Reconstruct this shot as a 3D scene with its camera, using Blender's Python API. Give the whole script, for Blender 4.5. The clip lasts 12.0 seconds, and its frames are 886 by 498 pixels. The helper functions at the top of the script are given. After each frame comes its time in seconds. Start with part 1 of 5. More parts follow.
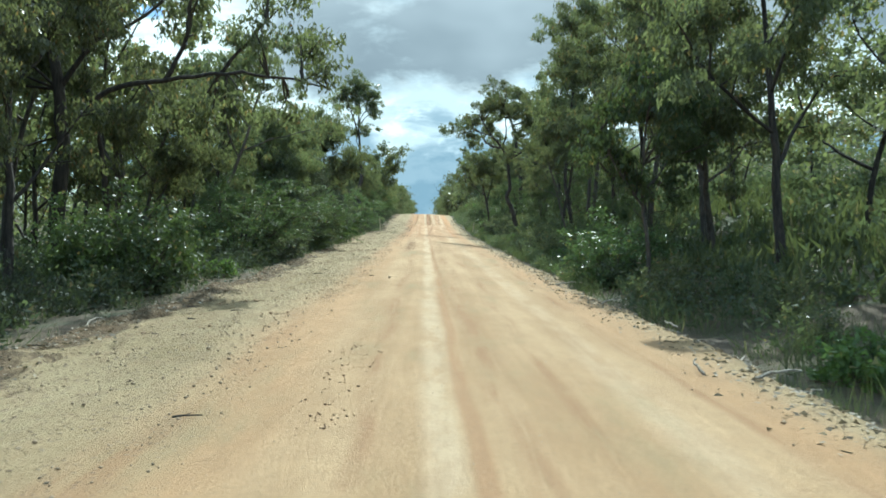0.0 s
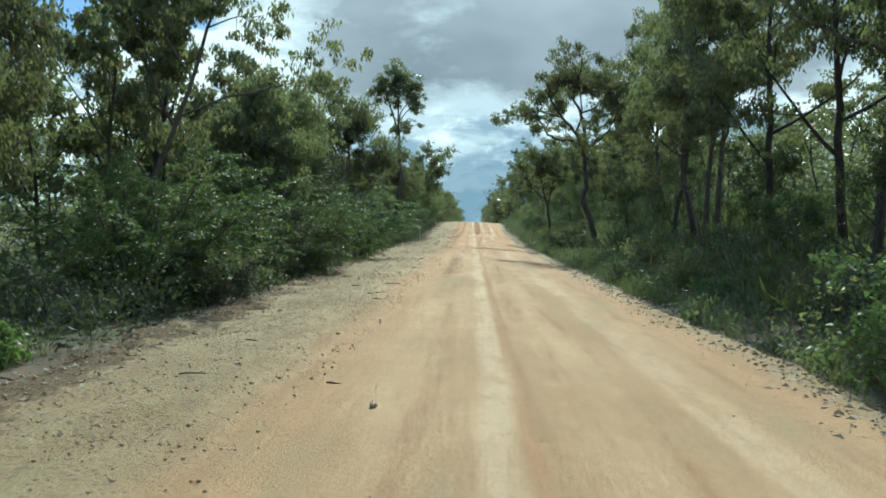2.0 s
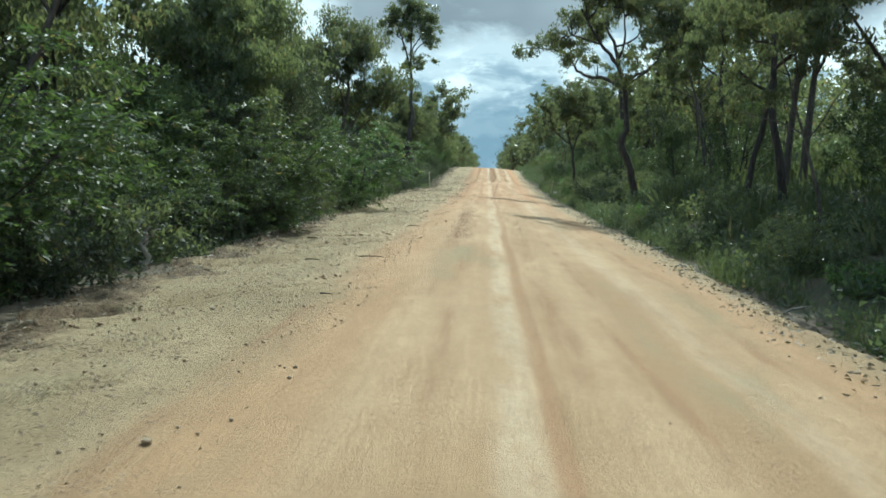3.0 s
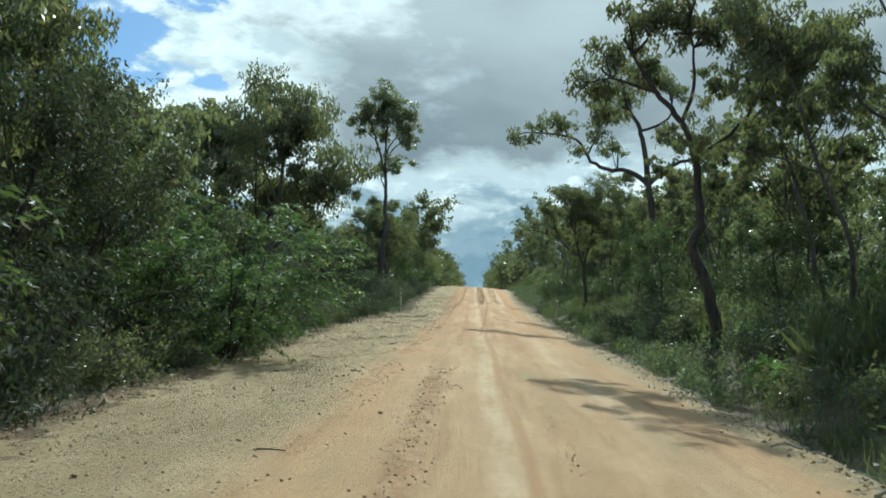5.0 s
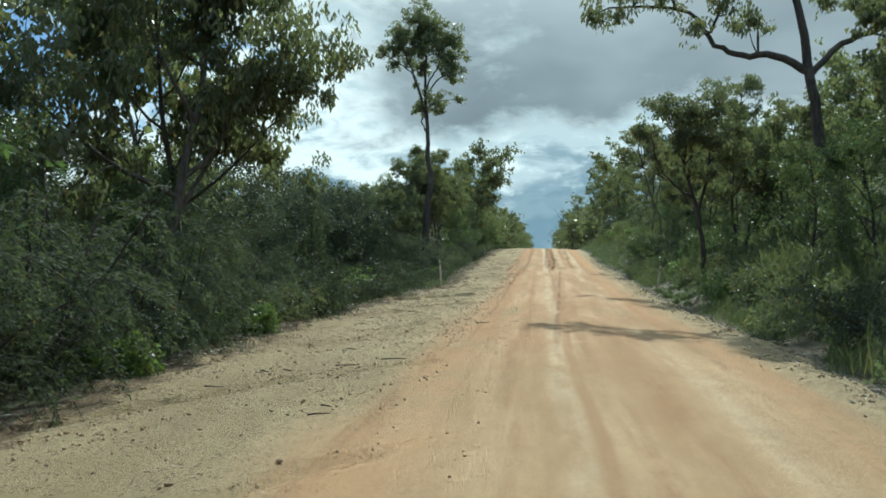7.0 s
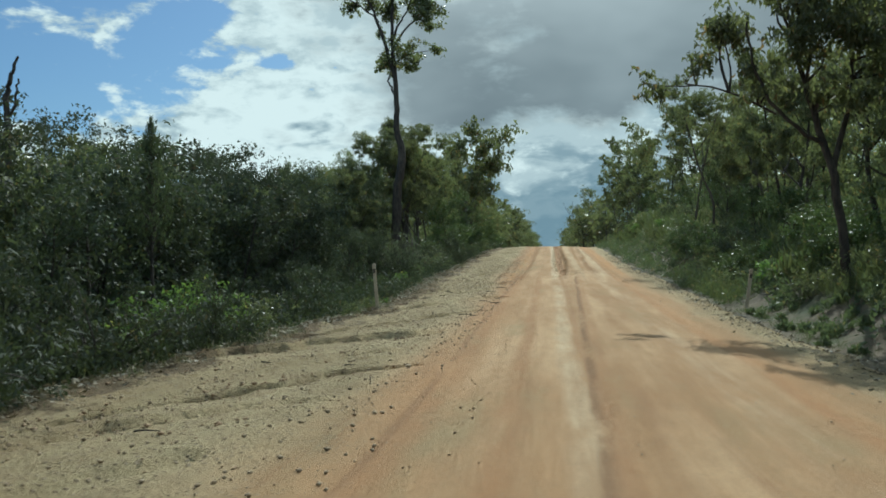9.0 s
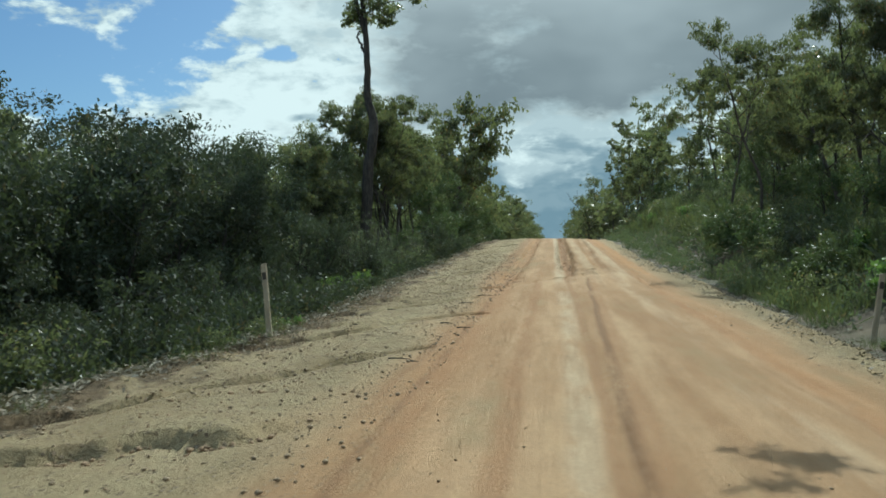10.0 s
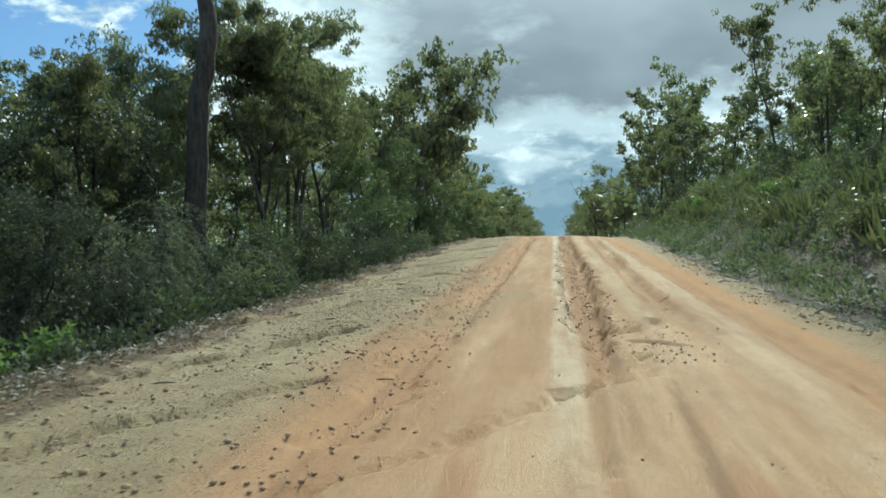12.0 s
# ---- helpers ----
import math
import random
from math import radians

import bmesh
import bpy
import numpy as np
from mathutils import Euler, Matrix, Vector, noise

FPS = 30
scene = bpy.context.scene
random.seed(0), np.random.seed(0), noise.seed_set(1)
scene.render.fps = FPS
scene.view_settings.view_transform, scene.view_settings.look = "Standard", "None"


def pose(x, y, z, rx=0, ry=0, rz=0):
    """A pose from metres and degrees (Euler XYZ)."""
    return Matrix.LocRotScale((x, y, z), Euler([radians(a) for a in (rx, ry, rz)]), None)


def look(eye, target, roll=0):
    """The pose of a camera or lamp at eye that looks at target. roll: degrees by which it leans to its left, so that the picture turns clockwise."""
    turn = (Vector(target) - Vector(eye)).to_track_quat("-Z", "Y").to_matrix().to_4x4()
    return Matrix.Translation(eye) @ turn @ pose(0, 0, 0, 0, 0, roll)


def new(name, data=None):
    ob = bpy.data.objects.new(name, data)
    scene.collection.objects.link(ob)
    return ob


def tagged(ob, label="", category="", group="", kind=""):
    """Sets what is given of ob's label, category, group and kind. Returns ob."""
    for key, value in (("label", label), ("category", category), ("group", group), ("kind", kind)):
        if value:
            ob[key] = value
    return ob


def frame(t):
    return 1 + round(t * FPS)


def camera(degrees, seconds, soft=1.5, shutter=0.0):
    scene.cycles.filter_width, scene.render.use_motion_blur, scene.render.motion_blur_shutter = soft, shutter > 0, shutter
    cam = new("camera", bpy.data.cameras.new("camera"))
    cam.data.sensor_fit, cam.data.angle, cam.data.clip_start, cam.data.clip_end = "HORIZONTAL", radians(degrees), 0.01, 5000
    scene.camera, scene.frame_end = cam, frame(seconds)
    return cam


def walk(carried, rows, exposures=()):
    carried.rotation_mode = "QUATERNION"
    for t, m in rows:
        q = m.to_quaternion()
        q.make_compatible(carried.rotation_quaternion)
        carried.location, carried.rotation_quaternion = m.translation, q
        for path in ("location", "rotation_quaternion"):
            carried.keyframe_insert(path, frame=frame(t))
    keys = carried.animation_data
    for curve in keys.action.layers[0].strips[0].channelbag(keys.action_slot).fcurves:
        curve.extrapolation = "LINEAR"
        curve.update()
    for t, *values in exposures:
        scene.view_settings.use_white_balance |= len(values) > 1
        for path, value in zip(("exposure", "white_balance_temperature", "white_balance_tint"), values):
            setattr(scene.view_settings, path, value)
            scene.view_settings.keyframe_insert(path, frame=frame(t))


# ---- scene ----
cam = camera(54.6, 12.0, soft=1.75, shutter=0.1)
METRES, EYE, TILT, LEAN, TURN = 92.0, 1.4, -1.9, 0.0, -1.2
ROWS = [
    (0.0, 0.0, 0.0, 0.0, 0.0, 0.0, -0.0),
    (0.5, -0.0012, 0.0364, 0.0012, 2.18, -1.72, 0.37),
    (1.0, -0.002, 0.0732, 0.0024, 1.68, -2.71, 0.06),
    (1.5, -0.003, 0.1095, 0.0035, 0.96, -3.55, 0.16),
    (1.6, -0.0032, 0.1169, 0.0038, 1.36, -2.87, 0.1),
    (1.7, -0.0034, 0.1243, 0.0041, 1.85, -0.1, 0.03),
    (1.8, -0.0036, 0.1317, 0.0044, 2.65, 1.5, -0.05),
    (2.0, -0.004, 0.1465, 0.005, 3.15, 0.55, -0.19),
    (2.5, -0.0051, 0.1832, 0.0064, 3.71, -1.18, -1.94),
    (2.7, -0.0055, 0.198, 0.007, 4.15, -3.14, -1.85),
    (4.3, -0.0086, 0.3199, 0.0119, 3.02, -0.07, -1.42),
    (4.5, -0.009, 0.3353, 0.0125, 2.91, 1.95, -1.51),
    (5.0, -0.01, 0.3739, 0.0141, 3.15, 4.85, -1.98),
    (5.5, -0.0108, 0.4125, 0.0157, 3.83, 3.67, -2.18),
    (6.0, -0.0116, 0.4516, 0.0171, 4.44, 2.99, -2.1),
    (6.5, -0.012, 0.4909, 0.0189, 5.92, 2.79, -0.85),
    (7.0, -0.0125, 0.5314, 0.0205, 7.82, 2.41, 0.47),
    (7.2, -0.0128, 0.5478, 0.021, 8.45, 2.18, 0.65),
    (8.8, -0.0155, 0.682, 0.0252, 8.45, 2.42, 1.25),
    (9.0, -0.0158, 0.6996, 0.0257, 8.37, 2.51, 1.3),
    (9.5, -0.0169, 0.7449, 0.0274, 8.44, 2.28, 1.21),
    (10.0, -0.0178, 0.7924, 0.0293, 8.56, 2.0, 1.16),
    (10.5, -0.0187, 0.8411, 0.0315, 8.63, 1.84, 1.2),
    (11.0, -0.0193, 0.8922, 0.0337, 8.65, 1.79, 1.41),
    (11.5, -0.0203, 0.9453, 0.0364, 8.82, 1.58, 1.7),
    (12.0, -0.0211, 0.999, 0.0391, 8.67, 1.79, 1.38),
]
walk(cam, [(t, pose(0, 0, EYE, TILT, LEAN, TURN) @ pose(METRES * x, METRES * y, METRES * z, 90 + pitch, roll, yaw)) for t, x, y, z, yaw, pitch, roll in ROWS],
     exposures=[(t, stops, kelvin, -6) for t, stops, kelvin in ((0.0, 0.54, 5550), (1.5, 0.30, 5550), (2.5, 0.26, 5550), (4.5, 0.46, 5600), (5.0, 0.14, 5700), (5.5, 0.27, 5750), (7.0, 0.10, 5750), (9.5, -0.26, 5800), (10.5, -0.06, 5800), (11.5, -0.08, 5700), (12.0, 0.14, 5650))])

# ---- light ----
SUN_ELEV, SUN_AZ = 41.0, 9.5          # degrees; azimuth to the right of straight ahead (+y)
sun = new("sun", bpy.data.lights.new("sun", "SUN"))
sun.data.energy, sun.data.angle, sun.data.color = 4.6, radians(0.6), (1.0, 0.95, 0.86)
_e, _a = radians(SUN_ELEV), radians(SUN_AZ)
SUN_DIR = Vector((math.sin(_a) * math.cos(_e), math.cos(_a) * math.cos(_e), math.sin(_e)))
sun.matrix_world = look(SUN_DIR * 60, (0, 0, 0))


class Nodes:
    """Short hand for node trees."""
    def __init__(self, tree):
        self.t = tree
        tree.nodes.clear()

    def add(self, kind, **sockets):
        n = self.t.nodes.new(kind)
        for key, v in sockets.items():
            self.put(n, key, v)
        return n

    def put(self, n, key, v):
        s = n.inputs[int(key[1:])] if key[0] == "i" and key[1:].isdigit() else n.inputs[key.replace("_", " ")]
        if isinstance(v, bpy.types.NodeSocket):
            self.t.links.new(v, s)
        else:
            s.default_value = v

    def math(self, op, a, b=0.0, clamp=False):
        n = self.add("ShaderNodeMath", i0=a, i1=b)
        n.operation, n.use_clamp = op, clamp
        return n.outputs[0]

    def smooth(self, v, a, b, lo=0.0, hi=1.0):
        n = self.add("ShaderNodeMapRange", Value=v, From_Min=a, From_Max=b, To_Min=lo, To_Max=hi)
        n.interpolation_type = "SMOOTHSTEP"
        return n.outputs[0]

    def noise(self, vec, scale, detail=4.0, rough=0.55, distortion=0.0):
        return self.add("ShaderNodeTexNoise", Vector=vec, Scale=scale, Detail=detail, Roughness=rough, Distortion=distortion).outputs[0]

    def mix(self, f, a, b, blend="MIX"):
        n = self.t.nodes.new("ShaderNodeMix")
        n.data_type, n.blend_type = "RGBA", blend
        for s, v in ((n.inputs[0], f), (n.inputs[6], a), (n.inputs[7], b)):
            if isinstance(v, bpy.types.NodeSocket):
                self.t.links.new(v, s)
            else:
                s.default_value = (*v, 1.0) if isinstance(v, tuple) and len(v) == 3 else v
        return n.outputs[2]

    def scaled(self, vec, sx, sy, sz):
        n = self.add("ShaderNodeVectorMath", i0=vec, i1=(sx, sy, sz))
        n.operation = "MULTIPLY"
        return n.outputs[0]


def make_world():
    w = bpy.data.worlds.new("sky")
    scene.world, w.use_nodes = w, True
    n = Nodes(w.node_tree)
    sky = n.add("ShaderNodeTexSky")
    sky.sky_type, sky.sun_disc = "NISHITA", False
    sky.sun_elevation, sky.sun_rotation = radians(SUN_ELEV), radians(SUN_AZ)
    d = n.add("ShaderNodeTexCoord").outputs["Generated"]
    xyz = n.add("ShaderNodeSeparateXYZ", Vector=d)
    x, y, z = xyz.outputs
    lump = n.scaled(d, 1.0, 1.0, 2.1)
    puff = n.noise(lump, 5.5, 8.0, 0.52, 0.2)
    fine = n.noise(lump, 21.0, 6.0, 0.6, 0.2)
    wide = n.noise(lump, 2.6, 4.0, 0.5)
    shape = n.math("ADD", n.math("MULTIPLY", puff, 0.68), n.math("MULTIPLY", fine, 0.32))
    ragged = n.math("SUBTRACT", shape, 0.5)
    # an overcast mass ahead and to the right; to the left blue sky, a bank of cumulus low down and loose wisps above it
    side = n.smooth(n.math("ADD", x, n.math("MULTIPLY", ragged, 0.45)), -0.31, -0.19)
    behind = n.smooth(y, 0.30, -0.10)
    bx = n.math("DIVIDE", n.math("ADD", x, 0.335), 0.17)
    bz = n.math("DIVIDE", n.math("SUBTRACT", z, 0.135), 0.085)
    bank = n.math("SUBTRACT", 1.0, n.math("ADD", n.math("MULTIPLY", bx, bx), n.math("MULTIPLY", bz, bz)))
    bank = n.smooth(bank, -0.9, 0.5, -0.13, 0.10)
    cover = n.math("ADD", n.math("ADD", shape, n.math("MULTIPLY", side, 0.4)), n.math("MAXIMUM", bank, n.math("MULTIPLY", behind, 0.03)))
    cover = n.smooth(cover, 0.462, 0.532)
    # its base is grey, with a bright torn edge below and blue-grey distance under that
    grey = n.math("MULTIPLY", n.smooth(n.math("ADD", z, n.math("MULTIPLY", ragged, 0.30)), 0.120, 0.175),
                  n.smooth(n.math("ADD", x, n.math("MULTIPLY", ragged, 0.9)), -0.25, -0.06))
    # sky behind and overhead, out of view, is kept bright to lift the trees
    ahead = n.math("MULTIPLY", n.smooth(y, -0.25, 0.35), n.smooth(z, 0.80, 0.45))
    grey = n.math("MULTIPLY", grey, ahead)
    billow = n.noise(n.scaled(d, 1.0, 1.0, 2.6), 11.0, 7.0, 0.52, 0.35)
    lit = n.smooth(n.math("ADD", n.math("ADD", n.math("MULTIPLY", shape, 0.4), n.math("MULTIPLY", billow, 0.6)), n.math("MULTIPLY", n.math("SUBTRACT", z, 0.085), 1.8)), 0.46, 0.56)
    lit = n.math("MULTIPLY", lit, n.smooth(n.math("ADD", z, n.math("MULTIPLY", x, -0.10)), 0.035, 0.075))
    low = n.mix(lit, (0.22, 0.32, 0.395), (0.92, 0.98, 0.98))
    low = n.mix(n.math("MULTIPLY", n.smooth(n.math("ADD", n.math("MULTIPLY", fine, 0.5), n.math("MULTIPLY", wide, 0.5)), 0.54, 0.42), 0.6), low, (0.36, 0.45, 0.51))
    low = n.mix(n.math("MULTIPLY", n.smooth(wide, 0.42, 0.62), n.math("SUBTRACT", 1.0, ahead)), low, (0.42, 0.58, 0.80))
    dark = n.mix(n.smooth(wide, 0.35, 0.68), (0.20, 0.235, 0.265), (0.42, 0.46, 0.49))
    cloud = n.mix(grey, low, dark)
    # thin cloud glows about the hidden sun
    dot = n.add("ShaderNodeVectorMath", i0=d, i1=tuple(SUN_DIR))
    dot.operation = "DOT_PRODUCT"
    glow = n.math("POWER", n.math("MAXIMUM", dot.outputs[1], 0.0), 16.0)
    cloud = n.mix(n.math("MULTIPLY", glow, 0.6), cloud, (1.15, 1.18, 1.18))
    blue = n.mix(1.0, sky.outputs[0], (0.062, 0.078, 0.095), "MULTIPLY")
    total = n.mix(cover, blue, cloud)
    bg = n.add("ShaderNodeBackground", Color=total, Strength=1.0)
    n.t.links.new(bg.outputs[0], n.add("ShaderNodeOutputWorld").inputs[0])


make_world()

# ---- materials ----
def material(name):
    m = bpy.data.materials.new(name)
    m.use_nodes = True
    n = Nodes(m.node_tree)
    return m, n, n.add("ShaderNodeTexCoord").outputs["Object"]


def finish(n, bsdf, height=None, depth=0.02, strength=0.6):
    if height is not None:
        b = n.add("ShaderNodeBump", Height=height, Distance=depth, Strength=strength)
        n.put(bsdf, "Normal", b.outputs[0])
    n.t.links.new(bsdf.outputs[0], n.add("ShaderNodeOutputMaterial").inputs[0])


def road_material():
    m, n, p = material("road_dirt")
    xyz = n.add("ShaderNodeSeparateXYZ", Vector=p)
    x, along = xyz.outputs[0], xyz.outputs[1]
    long_ = n.scaled(p, 1.0, 0.075, 1.0)
    wav = n.noise(n.scaled(p, 0.25, 0.10, 1.0), 1.0, 3.0)
    xw = n.math("ADD", x, n.math("MULTIPLY", n.math("SUBTRACT", wav, 0.5), 1.0))
    streak = n.noise(long_, 1.7, 4.0, 0.55)
    thin = n.noise(n.scaled(p, 1.0, 0.06, 1.0), 6.0, 3.0, 0.6)
    patch = n.noise(n.scaled(p, 1.0, 0.35, 1.0), 0.7, 6.0, 0.65)
    fine = n.noise(p, 28.0, 5.0, 0.7)
    grit = n.noise(p, 120.0, 2.0, 0.6)
    # orange clay where vehicles run, pale sand on the shoulders
    lane = n.math("MULTIPLY", n.smooth(n.math("ADD", xw, n.math("MULTIPLY", n.math("SUBTRACT", patch, 0.5), 1.6)), -2.7, -1.2), n.smooth(n.math("ADD", xw, n.math("MULTIPLY", n.math("SUBTRACT", patch, 0.5), 1.4)), 3.9, 2.5))
    clay = n.math("MULTIPLY", lane, n.smooth(n.math("ADD", patch, n.math("MULTIPLY", n.math("SUBTRACT", streak, 0.5), 0.6)), 0.18, 0.48), True)
    # the sandy flat gives way to raw clay on the climb
    climb = n.smooth(n.math("ADD", along, n.math("MULTIPLY", n.math("SUBTRACT", patch, 0.5), 30.0)), 50.0, 72.0)
    clay = n.math("MULTIPLY", clay, n.math("ADD", 0.68, n.math("MULTIPLY", climb, 0.32)))
    sand = n.mix(n.smooth(patch, 0.3, 0.7), (0.345, 0.268, 0.150), (0.47, 0.375, 0.222))
    earth = n.mix(n.smooth(n.math("ADD", n.math("MULTIPLY", streak, 0.55), n.math("MULTIPLY", n.noise(n.scaled(p, 1.0, 0.22, 1.0), 1.1, 5.0, 0.6), 0.45)), 0.34, 0.66), (0.37, 0.200, 0.096), (0.56, 0.365, 0.208))
    col = n.mix(n.math("MULTIPLY", clay, 0.92), sand, earth)
    # pale polished wheel tracks
    for centre, half, pale in ((0.10, 0.22, 0.55), (1.78, 0.30, 0.34)):
        off = n.math("ABSOLUTE", n.math("SUBTRACT", n.math("ADD", x, n.math("MULTIPLY", n.math("SUBTRACT", wav, 0.5), 0.35)), centre))
        track = n.math("MULTIPLY", n.smooth(off, half, half * 0.2), n.math("MULTIPLY", n.smooth(streak, 0.25, 0.55), n.smooth(n.noise(n.scaled(p, 1.0, 0.25, 1.0), 2.2, 5.0, 0.65), 0.32, 0.56)))
        col = n.mix(n.math("MULTIPLY", track, pale), col, (0.62, 0.49, 0.335))
    # raw orange clay thrown to both sides of the lane
    for centre, half in ((-1.5, 0.62), (2.72, 0.50)):
        off = n.math("ABSOLUTE", n.math("SUBTRACT", n.math("ADD", x, n.math("MULTIPLY", n.math("SUBTRACT", wav, 0.5), 0.7)), centre))
        col = n.mix(n.math("MULTIPLY", n.math("MULTIPLY", n.smooth(off, half, half * 0.25), n.smooth(n.math("ADD", n.math("MULTIPLY", streak, 0.6), n.math("MULTIPLY", patch, 0.4)), 0.34, 0.60)), n.math("ADD", 0.45, n.math("MULTIPLY", climb, 0.3))), col, (0.44, 0.240, 0.114))
    # red-brown loose ridges between the tracks
    for centre, half in ((-1.85, 0.34), (0.62, 0.22), (-0.48, 0.16), (2.35, 0.14), (1.15, 0.12)):
        off = n.math("ABSOLUTE", n.math("SUBTRACT", n.math("ADD", x, n.math("MULTIPLY", n.math("SUBTRACT", wav, 0.5), 0.9)), centre))
        ridge = n.math("MULTIPLY", n.smooth(off, half, 0.0), n.math("MULTIPLY", n.smooth(thin, 0.36, 0.6), n.smooth(n.noise(n.scaled(p, 1.0, 0.3, 1.0), 1.6, 5.0, 0.6), 0.36, 0.58)))
        col = n.mix(n.math("MULTIPLY", ridge, 0.62), col, (0.31, 0.168, 0.086))
    # deeper colours on the climb: raw clay in the lane, red-brown earth in the washed ruts, a pale crown between them
    col = n.mix(n.math("MULTIPLY", n.math("MULTIPLY", climb, lane), n.smooth(n.math("ADD", n.math("MULTIPLY", streak, 0.6), n.math("MULTIPLY", thin, 0.4)), 0.38, 0.6, 0.42, 0.0)), col, (0.37, 0.208, 0.100))
    upper = n.smooth(n.math("ADD", along, n.math("MULTIPLY", n.math("SUBTRACT", streak, 0.5), 16.0)), 96.0, 106.0)
    for centre, half, amount, tone in ((-1.95, 0.34, 0.6, (0.31, 0.165, 0.080)), (-1.2, 0.20, 0.55, (0.32, 0.17, 0.082)), (0.05, 0.20, 0.7, (0.62, 0.50, 0.345)), (0.42, 0.24, 0.75, (0.27, 0.142, 0.072)),
                                       (1.1, 0.26, 0.5, (0.58, 0.45, 0.29)), (1.72, 0.18, 0.6, (0.32, 0.172, 0.084)), (2.15, 0.22, 0.5, (0.60, 0.475, 0.32)), (2.85, 0.42, 0.7, (0.50, 0.262, 0.112))):
        off = n.math("ABSOLUTE", n.math("SUBTRACT", n.math("ADD", x, n.math("MULTIPLY", n.math("SUBTRACT", wav, 0.5), 0.25)), centre))
        ragged = n.smooth(n.math("ADD", n.math("MULTIPLY", thin, 0.5), n.math("MULTIPLY", patch, 0.5)), 0.33, 0.52)
        col = n.mix(n.math("MULTIPLY", n.math("MULTIPLY", upper, n.smooth(off, half, half * 0.35)), n.math("MULTIPLY", ragged, amount)), col, tone)
    # loose brown windrow on the flat
    off = n.math("ABSOLUTE", n.math("ADD", n.math("ADD", x, n.math("MULTIPLY", n.math("SUBTRACT", wav, 0.5), 0.3)), 0.78))
    loose_row = n.math("MULTIPLY", n.math("MULTIPLY", n.smooth(along, 35.0, 39.0), n.smooth(along, 54.0, 49.0)), n.math("MULTIPLY", n.smooth(off, 0.24, 0.06), n.smooth(n.noise(n.scaled(p, 1.0, 0.5, 1.0), 4.0, 5.0, 0.7), 0.36, 0.56)))
    col = n.mix(n.math("MULTIPLY", loose_row, 0.75), col, (0.27, 0.155, 0.082))
    # narrow groove cut by wheels beside the pale track
    off = n.math("ABSOLUTE", n.math("SUBTRACT", n.math("ADD", x, n.math("MULTIPLY", n.math("SUBTRACT", wav, 0.5), 0.35)), 0.32))
    groove = n.math("MULTIPLY", n.smooth(off, 0.10, 0.03), n.smooth(n.math("ADD", n.math("MULTIPLY", thin, 0.5), n.math("MULTIPLY", patch, 0.5)), 0.36, 0.52))
    col = n.mix(n.math("MULTIPLY", groove, 0.6), col, (0.36, 0.200, 0.105))
    # lines left by wheels and water on the climb: (place at y 70, drift a metre, half width, strength, tone)
    mid = n.math("MULTIPLY", n.smooth(along, 61.0, 69.0), n.smooth(along, 106.0, 96.0))
    for centre, drift, half, amount, tone in ((-1.36, -0.002, 0.30, 0.62, (0.36, 0.185, 0.088)), (-1.45, -0.002, 0.08, 0.55, (0.24, 0.128, 0.066)), (-0.50, -0.002, 0.17, 0.62, (0.38, 0.200, 0.098)),
                                              (0.24, 0.022, 0.10, 0.85, (0.22, 0.120, 0.064)), (0.36, 0.022, 0.16, 0.5, (0.38, 0.200, 0.098)), (2.35, 0.004, 0.20, 0.5, (0.42, 0.205, 0.09))):
        line = n.math("ADD", centre, n.math("MULTIPLY", n.math("SUBTRACT", along, 70.0), drift))
        off = n.math("ABSOLUTE", n.math("SUBTRACT", n.math("ADD", x, n.math("MULTIPLY", n.math("SUBTRACT", thin, 0.5), 0.12)), line))
        ragged = n.smooth(n.noise(n.scaled(p, 1.0, 0.2, 1.0), 1.9, 5.0, 0.65), 0.34, 0.54)
        col = n.mix(n.math("MULTIPLY", n.math("MULTIPLY", mid, n.smooth(off, half, half * 0.2)), n.math("MULTIPLY", ragged, amount)), col, tone)
    peb = n.add("ShaderNodeTexVoronoi", Vector=p, Scale=19.0)
    sep = n.add("ShaderNodeSeparateColor", Color=peb.outputs["Color"])
    pick = n.math("MULTIPLY", n.smooth(sep.outputs[0], 0.60, 0.66), n.smooth(peb.outputs["Distance"], 0.42, 0.30))
    loose = n.math("ADD", n.math("MULTIPLY", n.math("SUBTRACT", 1.0, lane), 0.95), 0.10)
    loose = n.math("MULTIPLY", loose, n.smooth(n.noise(p, 1.7, 3.0, 0.6), 0.30, 0.52))
    pick = n.math("MULTIPLY", pick, loose)
    col = n.mix(pick, col, n.mix(sep.outputs[1], (0.15, 0.108, 0.072), (0.36, 0.285, 0.20)))
    dirt = n.math("MULTIPLY", n.smooth(n.noise(n.scaled(p, 1.0, 0.6, 1.0), 2.4, 6.0, 0.7), 0.48, 0.70), n.math("SUBTRACT", 1.0, n.math("MULTIPLY", lane, 0.75)))
    col = n.mix(n.math("MULTIPLY", dirt, 0.42), col, (0.30, 0.225, 0.14))
    # black leaf mould and scraped-up earth along the left verge, with the bushes' shade painted in
    edge = n.add("ShaderNodeAttribute")
    edge.attribute_name = "from_left_edge"
    mould_shade = n.math("SUBTRACT", edge.outputs["Fac"], n.math("MULTIPLY", n.math("SUBTRACT", n.noise(n.scaled(p, 1.0, 0.7, 1.0), 1.3, 6.0, 0.72), 0.42), 2.6))
    col = n.mix(n.smooth(mould_shade, 0.60, 0.22, 0.0, 0.9), col, n.mix(n.smooth(fine, 0.4, 0.65), (0.075, 0.055, 0.036), (0.20, 0.145, 0.092)))
